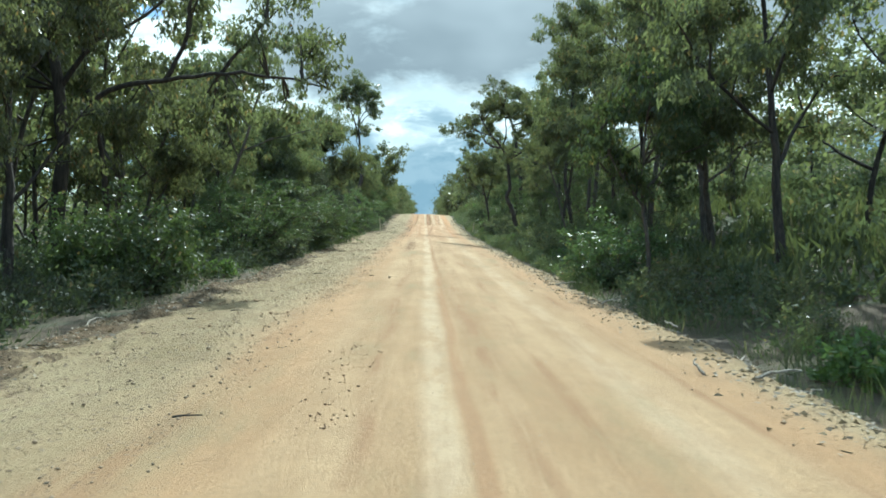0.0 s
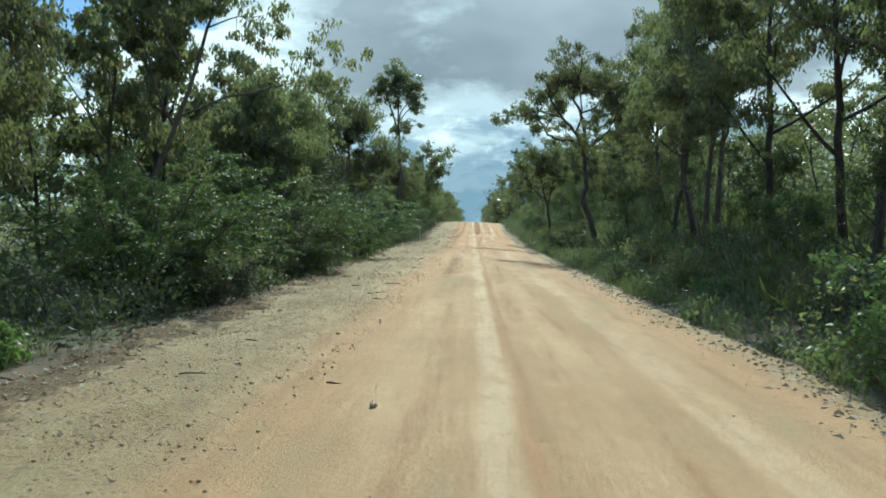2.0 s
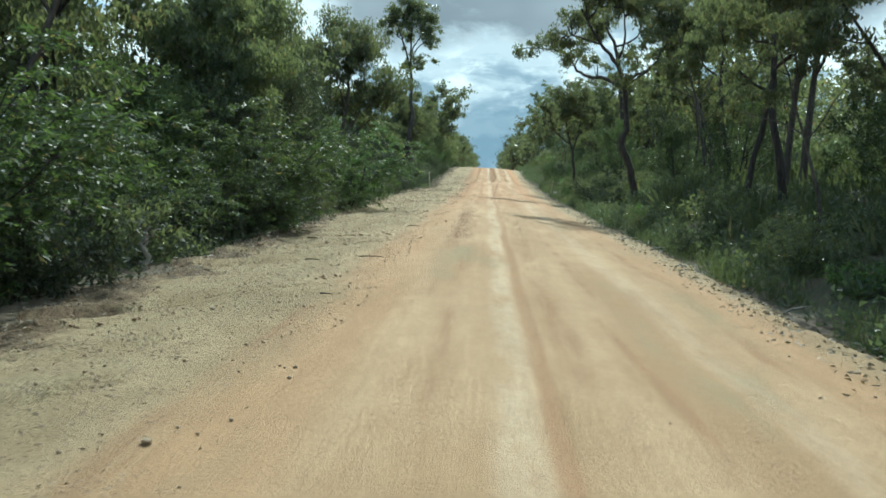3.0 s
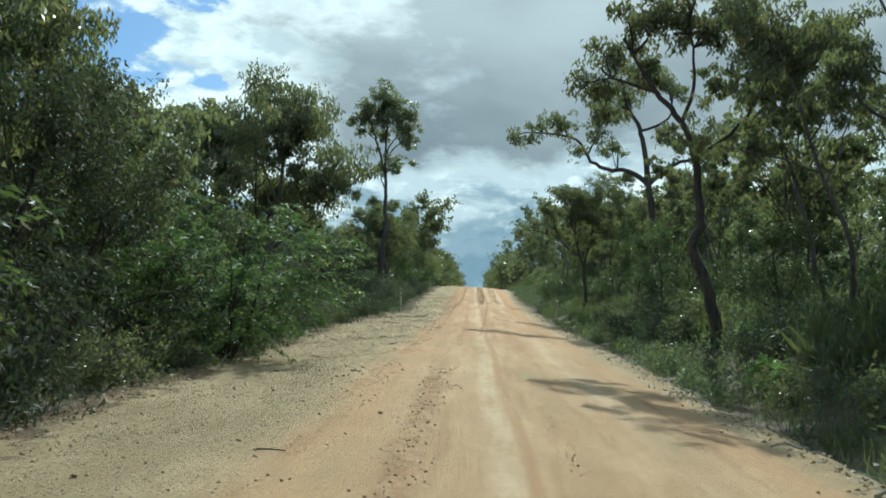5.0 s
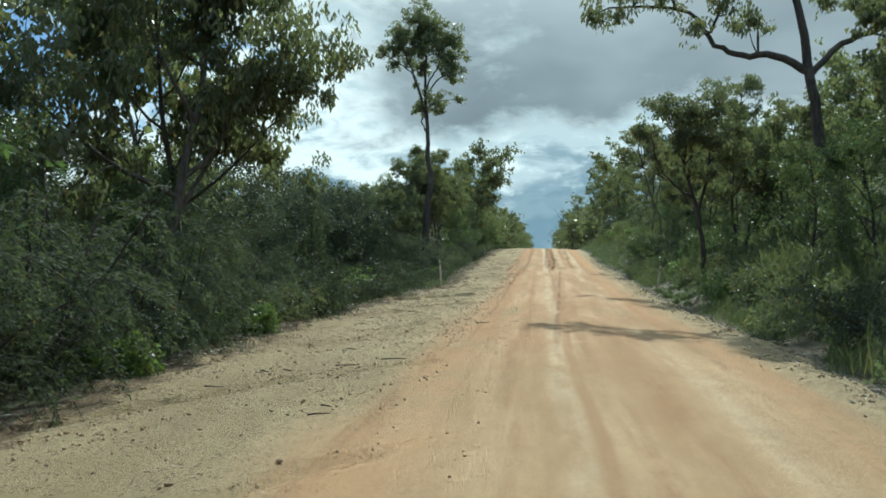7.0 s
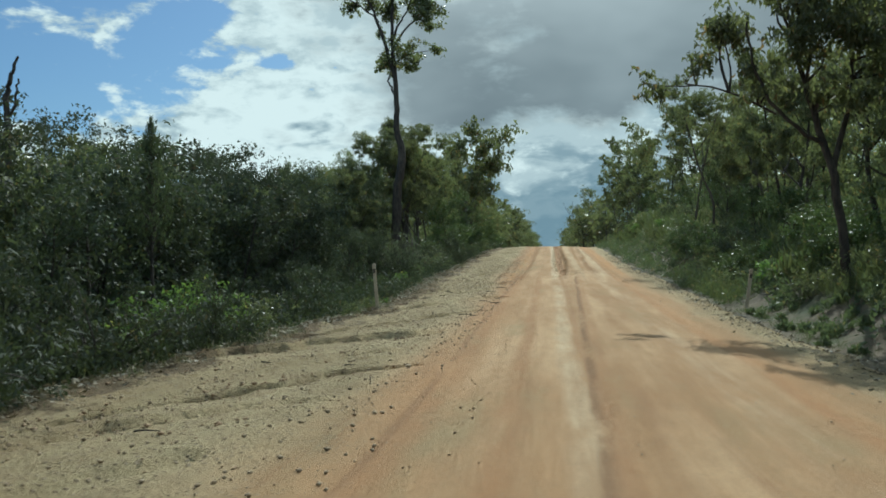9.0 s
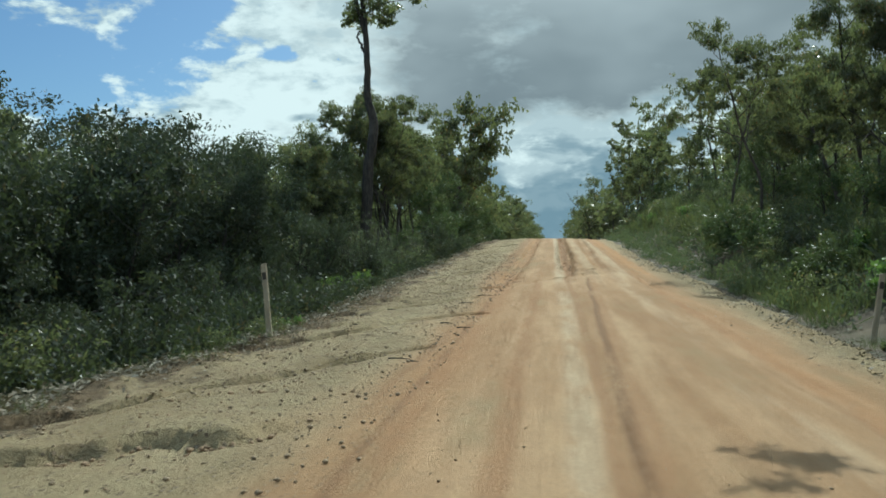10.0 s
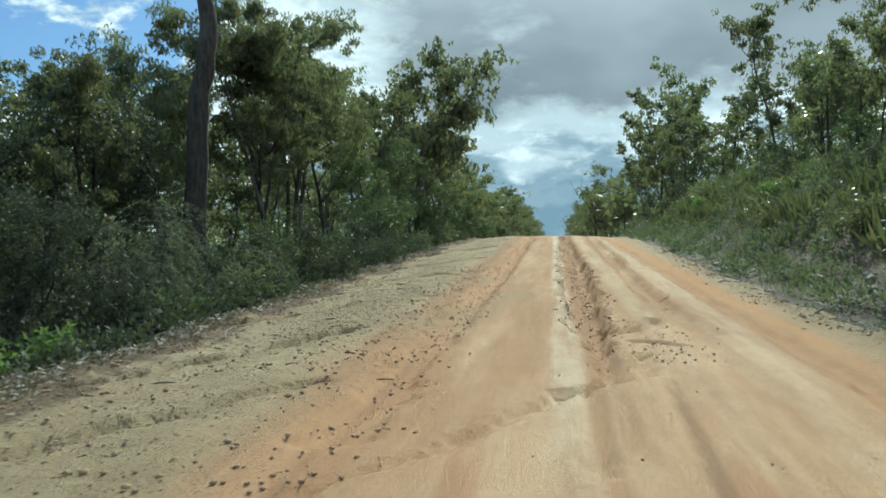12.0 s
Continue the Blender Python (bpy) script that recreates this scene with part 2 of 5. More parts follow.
    spots = n.smooth(n.noise(p, 11.0, 4.0, 0.7), 0.60, 0.72)
    col = n.mix(n.math("MULTIPLY", spots, 0.4), col, (0.30, 0.21, 0.125))
    mottle = n.smooth(n.noise(n.scaled(p, 1.0, 0.5, 1.0), 3.4, 6.0, 0.7), 0.38, 0.66)
    col = n.mix(n.math("MULTIPLY", mottle, 0.22), col, (0.33, 0.205, 0.115))
    col = n.mix(n.math("MULTIPLY", n.smooth(fine, 0.35, 0.75), 0.35), col, n.mix(0.5, col, (0.25, 0.19, 0.12)))
    b = n.add("ShaderNodeBsdfPrincipled", Base_Color=col, Roughness=0.95)
    n.put(b, "Specular IOR Level", 0.15)
    fine = n.math("ADD", fine, n.math("MULTIPLY", pick, 0.5))
    rough = n.math("MULTIPLY", n.noise(p, 7.5, 6.0, 0.72), n.math("SUBTRACT", 1.9, n.math("MULTIPLY", lane, 1.65)))
    fine = n.math("ADD", fine, rough)
    fine = n.math("MULTIPLY", fine, n.math("SUBTRACT", 0.7, n.math("MULTIPLY", lane, 0.45)))
    h = n.math("ADD", fine, n.math("ADD", n.math("MULTIPLY", grit, 0.25), n.math("MULTIPLY", thin, 0.35)))
    finish(n, b, h, 0.05, 0.95)
    return m


def soil_material():
    m, n, p = material("forest_soil")
    a = n.noise(p, 0.8, 6.0, 0.65)
    f = n.noise(p, 22.0, 5.0, 0.75)
    col = n.mix(n.smooth(a, 0.3, 0.7), (0.075, 0.056, 0.036), (0.155, 0.115, 0.070))
    col = n.mix(n.smooth(f, 0.5, 0.72), col, (0.19, 0.148, 0.10))
    moss = n.noise(p, 0.45, 5.0, 0.7)
    col = n.mix(n.smooth(moss, 0.46, 0.66), col, n.mix(f, (0.040, 0.050, 0.024), (0.085, 0.100, 0.045)))
    b = n.add("ShaderNodeBsdfPrincipled", Base_Color=col, Roughness=0.95)
    finish(n, b, f, 0.05, 0.8)
    return m


def leaf_material(name, dark, light, sere, translucent=0.35, gloss=0.42):
    m, n, p = material(name)
    rnd = n.add("ShaderNodeNewGeometry").outputs["Random Per Island"]
    clump = n.noise(p, 0.9, 3.0)
    col = n.mix(n.math("MULTIPLY", n.math("ADD", rnd, clump), 0.5), dark, light)
    col = n.mix(n.smooth(rnd, 0.94, 0.99), col, sere)
    info = n.add("ShaderNodeObjectInfo").outputs["Random"]
    hue = n.add("ShaderNodeHueSaturation", Color=col, Hue=n.math("ADD", 0.488, n.math("MULTIPLY", info, 0.024)),
                Saturation=0.84, Value=n.math("ADD", 0.8, n.math("MULTIPLY", info, 0.4)))
    col = hue.outputs[0]
    b = n.add("ShaderNodeBsdfPrincipled", Base_Color=col, Roughness=gloss)
    n.put(b, "Specular IOR Level", 0.4)
    tr = n.add("ShaderNodeBsdfTranslucent", Color=n.mix(1.0, col, (1.5, 1.55, 0.85), "MULTIPLY"))
    mix = n.add("ShaderNodeMixShader", i0=translucent)
    n.t.links.new(b.outputs[0], mix.inputs[1])
    n.t.links.new(tr.outputs[0], mix.inputs[2])
    n.t.links.new(mix.outputs[0], n.add("ShaderNodeOutputMaterial").inputs[0])
    return m


def bark_material(name, dark, light, scale=6.0):
    m, n, p = material(name)
    v = n.noise(n.scaled(p, 1.0, 1.0, 0.18), scale * 2.2, 6.0, 0.7)
    a = n.noise(p, 1.3, 4.0)
    col = n.mix(n.smooth(v, 0.32, 0.68), dark, light)
    col = n.mix(n.math("MULTIPLY", n.smooth(a, 0.5, 0.75), 0.5), col, tuple(c * 1.6 for c in light))
    b = n.add("ShaderNodeBsdfPrincipled", Base_Color=col, Roughness=0.9)
    finish(n, b, v, 0.03, 0.9)
    return m


def stone_material(name, a, c):
    m, n, p = material(name)
    v = n.noise(p, 9.0, 6.0, 0.65)
    info = n.add("ShaderNodeObjectInfo").outputs["Random"]
    isl = n.add("ShaderNodeNewGeometry").outputs["Random Per Island"]
    col = n.mix(n.math("MULTIPLY", n.math("ADD", v, n.math("MULTIPLY", n.math("ADD", info, isl), 0.5)), 0.5), a, c)
    b = n.add("ShaderNodeBsdfPrincipled", Base_Color=col, Roughness=0.88)
    finish(n, b, v, 0.02, 0.7)
    return m


M_ROAD, M_SOIL = road_material(), soil_material()
M_GUM = leaf_material("gum_leaves", (0.060, 0.077, 0.046), (0.172, 0.192, 0.108), (0.20, 0.13, 0.06), 0.55, 0.33)
M_WATTLE = leaf_material("wattle_leaves", (0.036, 0.060, 0.027), (0.096, 0.138, 0.052), (0.20, 0.16, 0.05), 0.40, 0.5)
M_BUSH = leaf_material("bush_leaves", (0.036, 0.066, 0.024), (0.110, 0.172, 0.052), (0.24, 0.20, 0.07), 0.45, 0.52)
M_GLOSSY = leaf_material("glossy_leaves", (0.050, 0.084, 0.032), (0.120, 0.180, 0.064), (0.22, 0.18, 0.07), 0.34, 0.42)
M_FRESH = leaf_material("fresh_leaves", (0.065, 0.120, 0.030), (0.150, 0.240, 0.060), (0.26, 0.24, 0.08), 0.45, 0.45)
M_NEEDLE = leaf_material("feathery_leaves", (0.052, 0.074, 0.048), (0.118, 0.148, 0.090), (0.16, 0.13, 0.07), 0.45, 0.55)
# leaf green darkened to carry the shade in its colour
M_SHADED = leaf_material("shaded_fine_leaves", (0.030, 0.043, 0.026), (0.074, 0.094, 0.057), (0.11, 0.09, 0.05), 0.30, 0.68)
M_FROND = leaf_material("arching_frond_leaves", (0.038, 0.054, 0.032), (0.100, 0.128, 0.074), (0.13, 0.11, 0.06), 0.40, 0.75)
M_GRASS = leaf_material("grass_blades", (0.055, 0.076, 0.034), (0.125, 0.148, 0.070), (0.20, 0.18, 0.09), 0.40, 0.55)
M_LITTER = leaf_material("leaf_litter", (0.17, 0.135, 0.085), (0.36, 0.29, 0.19), (0.55, 0.49, 0.39), 0.05, 0.7)
M_BARK = bark_material("grey_bark", (0.040, 0.034, 0.029), (0.120, 0.104, 0.088))
M_BARK_DARK = bark_material("dark_bark", (0.018, 0.016, 0.015), (0.070, 0.058, 0.048))
M_PALE = bark_material("pale_bark", (0.17, 0.15, 0.12), (0.38, 0.345, 0.29))
M_POST = bark_material("weathered_timber", (0.38, 0.32, 0.23), (0.58, 0.50, 0.38), 9.0)
M_STONE = stone_material("road_stone", (0.22, 0.155, 0.10), (0.54, 0.42, 0.28))
M_CLOD = stone_material("red_brown_clods", (0.24, 0.155, 0.094), (0.47, 0.315, 0.19))
M_ROCK = stone_material("bank_rock", (0.15, 0.125, 0.10), (0.36, 0.31, 0.25))

# ---- lie of the land ----
def _hash(i, j, seed):
    h = (i.astype(np.int64) * 374761393 + j.astype(np.int64) * 668265263 + seed * 974711) & 0x7FFFFFFF
    h = ((h ^ (h >> 13)) * 1274126177) & 0x7FFFFFFF
    return ((h ^ (h >> 16)) & 0xFFFF) / 65535.0


def vnoise(x, y, seed=0):
    i, j = np.floor(x), np.floor(y)
    u, v = x - i, y - j
    u, v = u * u * (3 - 2 * u), v * v * (3 - 2 * v)
    a, b = _hash(i, j, seed), _hash(i + 1, j, seed)
    c, d = _hash(i, j + 1, seed), _hash(i + 1, j + 1, seed)
    return (a + (b - a) * u) * (1 - v) + (c + (d - c) * u) * v - 0.5


def fbm(x, y, seed=0, octaves=4):
    s = sum(vnoise(x * 2 ** k, y * 2 ** k, seed + k) / 2 ** k for k in range(octaves))
    return s


def step(v, a, b):
    u = np.clip((v - a) / (b - a), 0, 1)
    return u * u * (3 - 2 * u)


_py = np.arange(-400.0, 2600.0, 1.0)
_pz = np.interp(_py, [-400, 0, 45, 66, 80, 91, 101, 115, 130, 141, 148, 165, 200, 300, 500, 2600],
                [0, 0, .12, .2, .32, .55, .85, 1.45, 2.12, 2.48, 2.46, 2.1, 1.2, 0.6, 0.0, -6])
_k = np.hanning(15)
_pz = np.convolve(np.pad(_pz, 7, mode="edge"), _k / _k.sum(), mode="valid")


def profile(y):
    """Height of the road's middle."""
    return np.interp(y, _py, _pz)


def road_left(y):
    edge = np.interp(y, [0, 18, 36, 48, 58, 66, 72, 78, 86, 100, 130], [-4.3, -4.4, -4.7, -5.3, -5.7, -6.1, -6.0, -5.4, -4.8, -5.0, -4.9])
    return edge + 0.45 * vnoise(y * 0.4, y * 0 + 3.0, 11) + 0.25 * vnoise(y * 1.7, y * 0 + 3.0, 13)


def road_right(y):
    edge = np.interp(y, [0, 10, 28, 52, 85, 98, 110, 130], [3.5, 3.5, 3.45, 4.0, 4.3, 4.4, 4.0, 4.0])
    return edge + 0.35 * vnoise(y * 0.4, y * 0 + 7.0, 12) + 0.22 * vnoise(y * 1.7, y * 0 + 9.0, 14)


# erosion gullies: start, end, half width, depth
GULLIES = [
    ((-5.4, 71.2), (-3.2, 73.9), 0.18, 0.26), ((-3.2, 73.9), (-2.7, 74.9), 0.15, 0.22), ((-2.7, 74.9), (-1.9, 75.5), 0.11, 0.14),
    ((-5.6, 50.6), (-2.7, 53.5), 0.19, 0.11), ((-2.7, 53.5), (-1.6, 55.4), 0.14, 0.08),
    ((-5.6, 56.2), (-3.2, 59.4), 0.21, 0.15), ((-3.2, 59.4), (-1.8, 61.2), 0.15, 0.09),
    ((-5.4, 63.0), (-2.6, 66.5), 0.16, 0.08), ((-5.3, 67.0), (-2.8, 70.5), 0.16, 0.08),
    ((-5.0, 80.0), (-1.9, 84.4), 0.18, 0.12), ((-5.0, 84.0), (-1.6, 89.0), 0.20, 0.15),
    ((-5.0, 88.0), (-1.9, 92.8), 0.20, 0.15), ((-5.2, 91.6), (-1.8, 96.0), 0.18, 0.11),
    ((-5.2, 95.0), (-2.2, 99.4), 0.18, 0.11), ((-4.6, 99.6), (-2.6, 103.0), 0.19, 0.17),
    ((-5.3, 103.0), (-2.4, 107.5), 0.22, 0.15), ((-5.4, 108.0), (-2.4, 113.5), 0.25, 0.18),
    ((-5.4, 113.0), (-2.4, 119.0), 0.25, 0.18), ((-5.4, 119.0), (-2.5, 126.0), 0.30, 0.18), ((-5.4, 127.0), (-2.4, 135.0), 0.33, 0.18),
    ((-5.6, 22.0), (-2.6, 25.6), 0.20, 0.12), ((-5.6, 26.4), (-2.4, 30.4), 0.20, 0.12),
    ((-5.4, 33.0), (-2.6, 36.6), 0.18, 0.09), ((-5.6, 40.0), (-3.0, 43.5), 0.18, 0.09), ((-5.2, 11.0), (-3.0, 14.0), 0.18, 0.08),
    # the wash-out in the middle of the road below the crest
    ((-1.9, 95.4), (-1.3, 96.4), 0.10, 0.05), ((-1.3, 96.4), (-0.76, 97.0), 0.07, 0.05), ((-0.76, 97.0), (-0.2, 98.2), 0.08, 0.06), ((-0.2, 98.1), (0.03, 98.8), 0.08, 0.08), ((0.03, 98.8), (0.48, 99.2), 0.09, 0.09),
    ((0.21, 96.6), (0.21, 98.8), 0.07, 0.06),
    ((0.44, 99.2), (0.43, 100.9), 0.12, 0.12), ((0.43, 100.9), (0.38, 102.4), 0.16, 0.16), ((0.38, 102.4), (0.40, 106.5), 0.30, 0.22),
    ((0.40, 106.5), (0.42, 120.0), 0.42, 0.26), ((0.42, 120.0), (0.46, 140.0), 0.34, 0.24),
    ((0.55, 102.1), (1.11, 102.7), 0.13, 0.10), ((1.11, 102.7), (1.28, 103.6), 0.13, 0.09),
    ((0.85, 101.5), (1.12, 101.4), 0.13, 0.09), ((0.70, 99.5), (0.77, 100.6), 0.10, 0.08),
    ((1.80, 102.6), (1.52, 108.0), 0.20, 0.08), ((1.52, 108.0), (1.63, 115.5), 0.22, 0.10), ((1.63, 115.5), (1.90, 140.0), 0.28, 0.14),
    ((-1.47, 97.5), (-1.35, 109.0), 0.28, 0.08), ((-1.35, 109.0), (-1.15, 138.0), 0.30, 0.12),
    ((2.55, 96.0), (2.35, 136.0), 0.16, 0.06), ((0.30, 88.0), (0.33, 72.0), 0.07, 0.035), ((0.22, 40.0), (0.40, 8.0), 0.06, 0.03),
]


def gully_depth(x, y):
    wx = 0.26 * vnoise(x * 0.9, y * 0.9, 31) + 0.07 * vnoise(x * 3.5, y * 3.5, 32)
    out = np.zeros_like(x)
    for (ax, ay), (bx, by), half, deep in GULLIES:
        near = (y > min(ay, by) - 1.5) & (y < max(ay, by) + 1.5)
        if not near.any():
            continue
        dx, dy = bx - ax, by - ay
        px, py = x[near] + wx[near] * (0.9 if abs(dx) > 0.35 * abs(dy) else 0.35), y[near]
        t = np.clip(((px - ax) * dx + (py - ay) * dy) / (dx * dx + dy * dy), 0, 1)
        dist = np.hypot(px - ax - t * dx, py - ay - t * dy)
        ragged = half * (1.0 + 0.55 * vnoise(x[near] * 2.3, y[near] * 2.3, 33) + 0.4 * vnoise(x[near] * 7.0, y[near] * 7.0, 34))
        out[near] = np.maximum(out[near], deep * (1 - step(dist, ragged * 0.6, ragged)))
    return out


WASH = ((2.4, 0.105, 93), (1.1, 0.07, 95))


def wash_line(x, y, period, seed):
    """How far along its step each place lies (0 to 1) and how tall that step is."""
    u = (y - 1.05 * (x + 3.0) + 1.3 * fbm(x * 0.5, y * 0.35, 91, 3) + 0.34 * fbm(x * 2.6, y * 2.6, 92, 3)) / period
    c = np.floor(u)
    tall = np.clip(_hash(c, c * 0, seed) * 1.6 - 0.25, 0, 1) * step(0.66 + 1.3 * vnoise(x * 0.7, y * 0.4, seed + 1), 0.0, 1.1) * 0.9
    return u - c, tall


def road_height(x, y):
    z = profile(y)
    z = z - np.where(x > 0, 0.019 * x * x, 0.004 * x * x)
    z = z + 0.05 * fbm(x * 0.5, y * 0.25, 1, 3)
    lane = step(x, -2.6, -1.6) * (1 - step(x, 2.9, 3.8))
    # long wheel ruts
    w = 0.35 * vnoise(y * 0.06, y * 0, 5)
    for c, half, deep in ((0.15, 0.32, 0.022), (1.8, 0.36, 0.024), (-1.35, 0.35, 0.014)):
        z = z - deep * np.exp(-((x - c - w) / half) ** 2) * (0.6 + 0.8 * (vnoise(y * 0.2, y * 0 + c, 6) + 0.5))
    for c in (0.68, -0.42, 2.55, -1.95):
        z = z + 0.018 * np.exp(-((x - c - w) / 0.09) ** 2) * (vnoise(y * 0.5, y * 0 + c, 7) + 0.5)
    z = z + lane * 0.012 * fbm(x * 3.5, y * 0.5, 21, 3)
    z = z + (1 - lane) * (0.05 * fbm(x * 1.6, y * 1.6, 41, 4) + 0.022 * np.abs(fbm(x * 6, y * 6, 51, 2)))
    z = z - gully_depth(x, y)
    # ragged wash lines that run slantwise down the sandy shoulder, each a thin cut with a small scarp on its far side
    shoulder = (1 - step(x, -2.7, -1.8)) * np.interp(y, [0, 32, 40, 58, 68, 90, 96, 108, 118], [1.15, 1.15, 0.4, 0.4, 1.0, 1.0, 0.4, 0.5, 1.0])
    for period, high, seed in WASH:
        f, tall = wash_line(x, y, period, seed)
        cut = 0.40 * np.exp(-((f - 0.972) / 0.024) ** 2)
        z = z + shoulder * high * tall * (step(f, 0.0, 0.022) * (1 - f) ** 3.5 - cut)
    # ragged windrow along the edges
    edge = np.minimum(x - road_left(y), road_right(y) - x)
    z = z + 0.07 * np.exp(-((edge - 0.25) / 0.22) ** 2) * (0.6 + 1.2 * fbm(x * 2.5, y * 2.5, 61, 3))
    return z


def land_height(x, y):
    p = profile(y)
    el, er = road_left(y), road_right(y)
    left = np.clip(el - x, 0, None)
    right = np.clip(x - er, 0, None)
    z = p - 0.12
    # verge left: level at first, then falling away below the road
    fall = step(y, 68, 84) * (1 - 0.75 * step(y, 94, 116))
    z = z - fall * (1.7 * step(left, 0.2, 5.0) + 1.3 * step(left, 5, 25))
    z = z - (1 - fall) * 0.12 * step(left, 0, 2)
    # verge right: a shallow drain, then the cutting's bank
    bank = step(y, 96, 118) * (1 - 0.5 * step(y, 150, 190))
    z = z - 0.30 * step(right, -1.0, 0.6) * (x > 0) * (1 - 0.3 * bank)
    z = z + bank * (2.3 * step(right, 0.6, 4.5) + 1.2 * step(right, 4.5, 18))
    # the hillside above it
    z = z + (1 - bank) * (0.9 * step(right, 0.5, 3.0) * step(y, 20, 50) + 0.20 * np.clip(right - 1.5, 0, 60) * (1 - 0.004 * np.clip(right, 0, 60)))
    z = z + bank * 0.10 * np.clip(right - 3.0, 0, 60)
    z = z + 0.25 * fbm(x * 0.3, y * 0.3, 71, 4) * step(left + right, 0, 2) + 0.06 * fbm(x * 1.5, y * 1.5, 81, 3)
    inside = (x > el) & (x < er)
    z = np.where(inside, np.minimum(z, road_height(x, y) - 0.6 * step(np.minimum(x - el, er - x), 0.05, 0.9) + 0.02), z)
    return z


def ground_at(x, y):
    xa, ya = np.array([float(x)]), np.array([float(y)])
    z = land_height(xa, ya)[0]
    if float(road_left(ya)[0]) < x < float(road_right(ya)[0]):
        z = max(z, road_height(xa, ya)[0])
    return float(z)


def grid_mesh(name, xs, ys, heights, mat):
    nx, ny = len(xs), len(ys)
    X, Y = np.meshgrid(xs, ys)
    co = np.stack([X, Y, heights(X, Y)], -1).reshape(-1, 3)
    i = np.arange(ny - 1)[:, None] * nx + np.arange(nx - 1)[None, :]
    q = np.stack([i, i + 1, i + 1 + nx, i + nx], -1).reshape(-1, 4)
    return raw_mesh(name, co, q, mat, True)


def raw_mesh(name, co, faces, mat, smooth=False):
    me = bpy.data.meshes.new(name)
    co, faces = np.asarray(co, dtype=np.float32), np.asarray(faces, dtype=np.int32)
    k = faces.shape[1]
    me.vertices.add(len(co))
    me.vertices.foreach_set("co", co.ravel())
    me.loops.add(faces.size)
    me.loops.foreach_set("vertex_index", faces.ravel())
    me.polygons.add(len(faces))
    me.polygons.foreach_set("loop_start", np.arange(0, faces.size, k, dtype=np.int32))
    me.polygons.foreach_set("loop_total", np.full(len(faces), k, dtype=np.int32))
    if smooth:
        me.polygons.foreach_set("use_smooth", np.ones(len(faces), dtype=bool))
    me.materials.append(mat)
    me.update(calc_edges=True)
    me.validate()
    return me


def spread(*runs):
    """Coordinates from runs of (start, end, step)."""
    return np.concatenate([np.arange(a, b, s) for a, b, s in runs])


def build_ground():
    xs = spread((-2000, -200, 300), (-200, -40, 20), (-40, -14, 1.6), (-14, -4.2, 0.38), (-4.2, 3.4, 0.9), (3.4, 12, 0.38), (12, 40, 1.6), (40, 200, 20), (200, 2001, 300))
    ys = spread((-300, -10, 15), (-10, 145, 0.45), (145, 240, 2.5), (240, 600, 20), (600, 2401, 300))
    tagged(new("ground", grid_mesh("ground", xs, ys, land_height, M_SOIL)), "brown forest soil with leaf litter under the trees", "ground", kind="structure")
    ys = spread((-12, 4, 0.5), (4, 62, 0.17), (62, 70, 0.09), (70, 77, 0.055), (77, 94, 0.055), (94, 107, 0.05), (107, 126, 0.085), (126, 136, 0.12), (136, 150, 0.25), (150, 230, 1.0))
    n = 116

    def strip():
        t = np.linspace(0, 1, n)
        Y = np.repeat(ys[:, None], n, 1)
        el, er = road_left(ys)[:, None], road_right(ys)[:, None]
        X = el + (er - el) * t[None, :]
        Z = road_height(X, Y)
        i = np.arange(len(ys) - 1)[:, None] * n + np.arange(n - 1)[None, :]
        q = np.stack([i, i + 1, i + 1 + n, i + n], -1).reshape(-1, 4)
        me = raw_mesh("road", np.stack([X, Y, Z], -1).reshape(-1, 3), q, M_ROAD, True)
        me.attributes.new("from_left_edge", "FLOAT", "POINT").data.foreach_set("value", (X - el).ravel().astype(np.float32))
        return me

    tagged(new("road", strip()), "rutted orange dirt road with pale sandy shoulders", "dirt road", kind="structure")


build_ground()

# ---- plants ----
def unit(v):
    v = np.asarray(v, dtype=float)
    return v / np.maximum(np.linalg.norm(v, axis=-1, keepdims=True), 1e-9)


def tubes(branches, sides=6):
    """One mesh out of tapered limbs: (points, radii) each."""
    co, fa, base = [], [], 0
    for pts, rad in branches:
        pts, rad = np.asarray(pts, float), np.asarray(rad, float)
        n = len(pts)
        d = unit(np.gradient(pts, axis=0))
        ref = np.array([1.0, 0.0, 0.0]) if abs(d[0, 2]) > 0.9 else np.array([0.0, 0.0, 1.0])
        u = np.empty_like(d)
        for i in range(n):
            ref = ref - d[i] * ref.dot(d[i])
            ref = ref / max(np.linalg.norm(ref), 1e-6)
            u[i] = ref
        v = np.cross(d, u)
        s = sides if rad[0] > 0.03 else 4 if rad[0] > 0.022 else 3
        a = np.linspace(0, 2 * math.pi, s, endpoint=False)
        ring = pts[:, None] + rad[:, None, None] * (np.cos(a)[None, :, None] * u[:, None] + np.sin(a)[None, :, None] * v[:, None])
        co.append(ring.reshape(-1, 3))
        i = np.arange(n - 1)[:, None] * s + np.arange(s)[None, :]
        j = np.arange(n - 1)[:, None] * s + (np.arange(s)[None, :] + 1) % s
        fa.append(np.stack([i, j, j + s, i + s], -1).reshape(-1, 4) + base)
        base += n * s
    return np.concatenate(co), np.concatenate(fa)


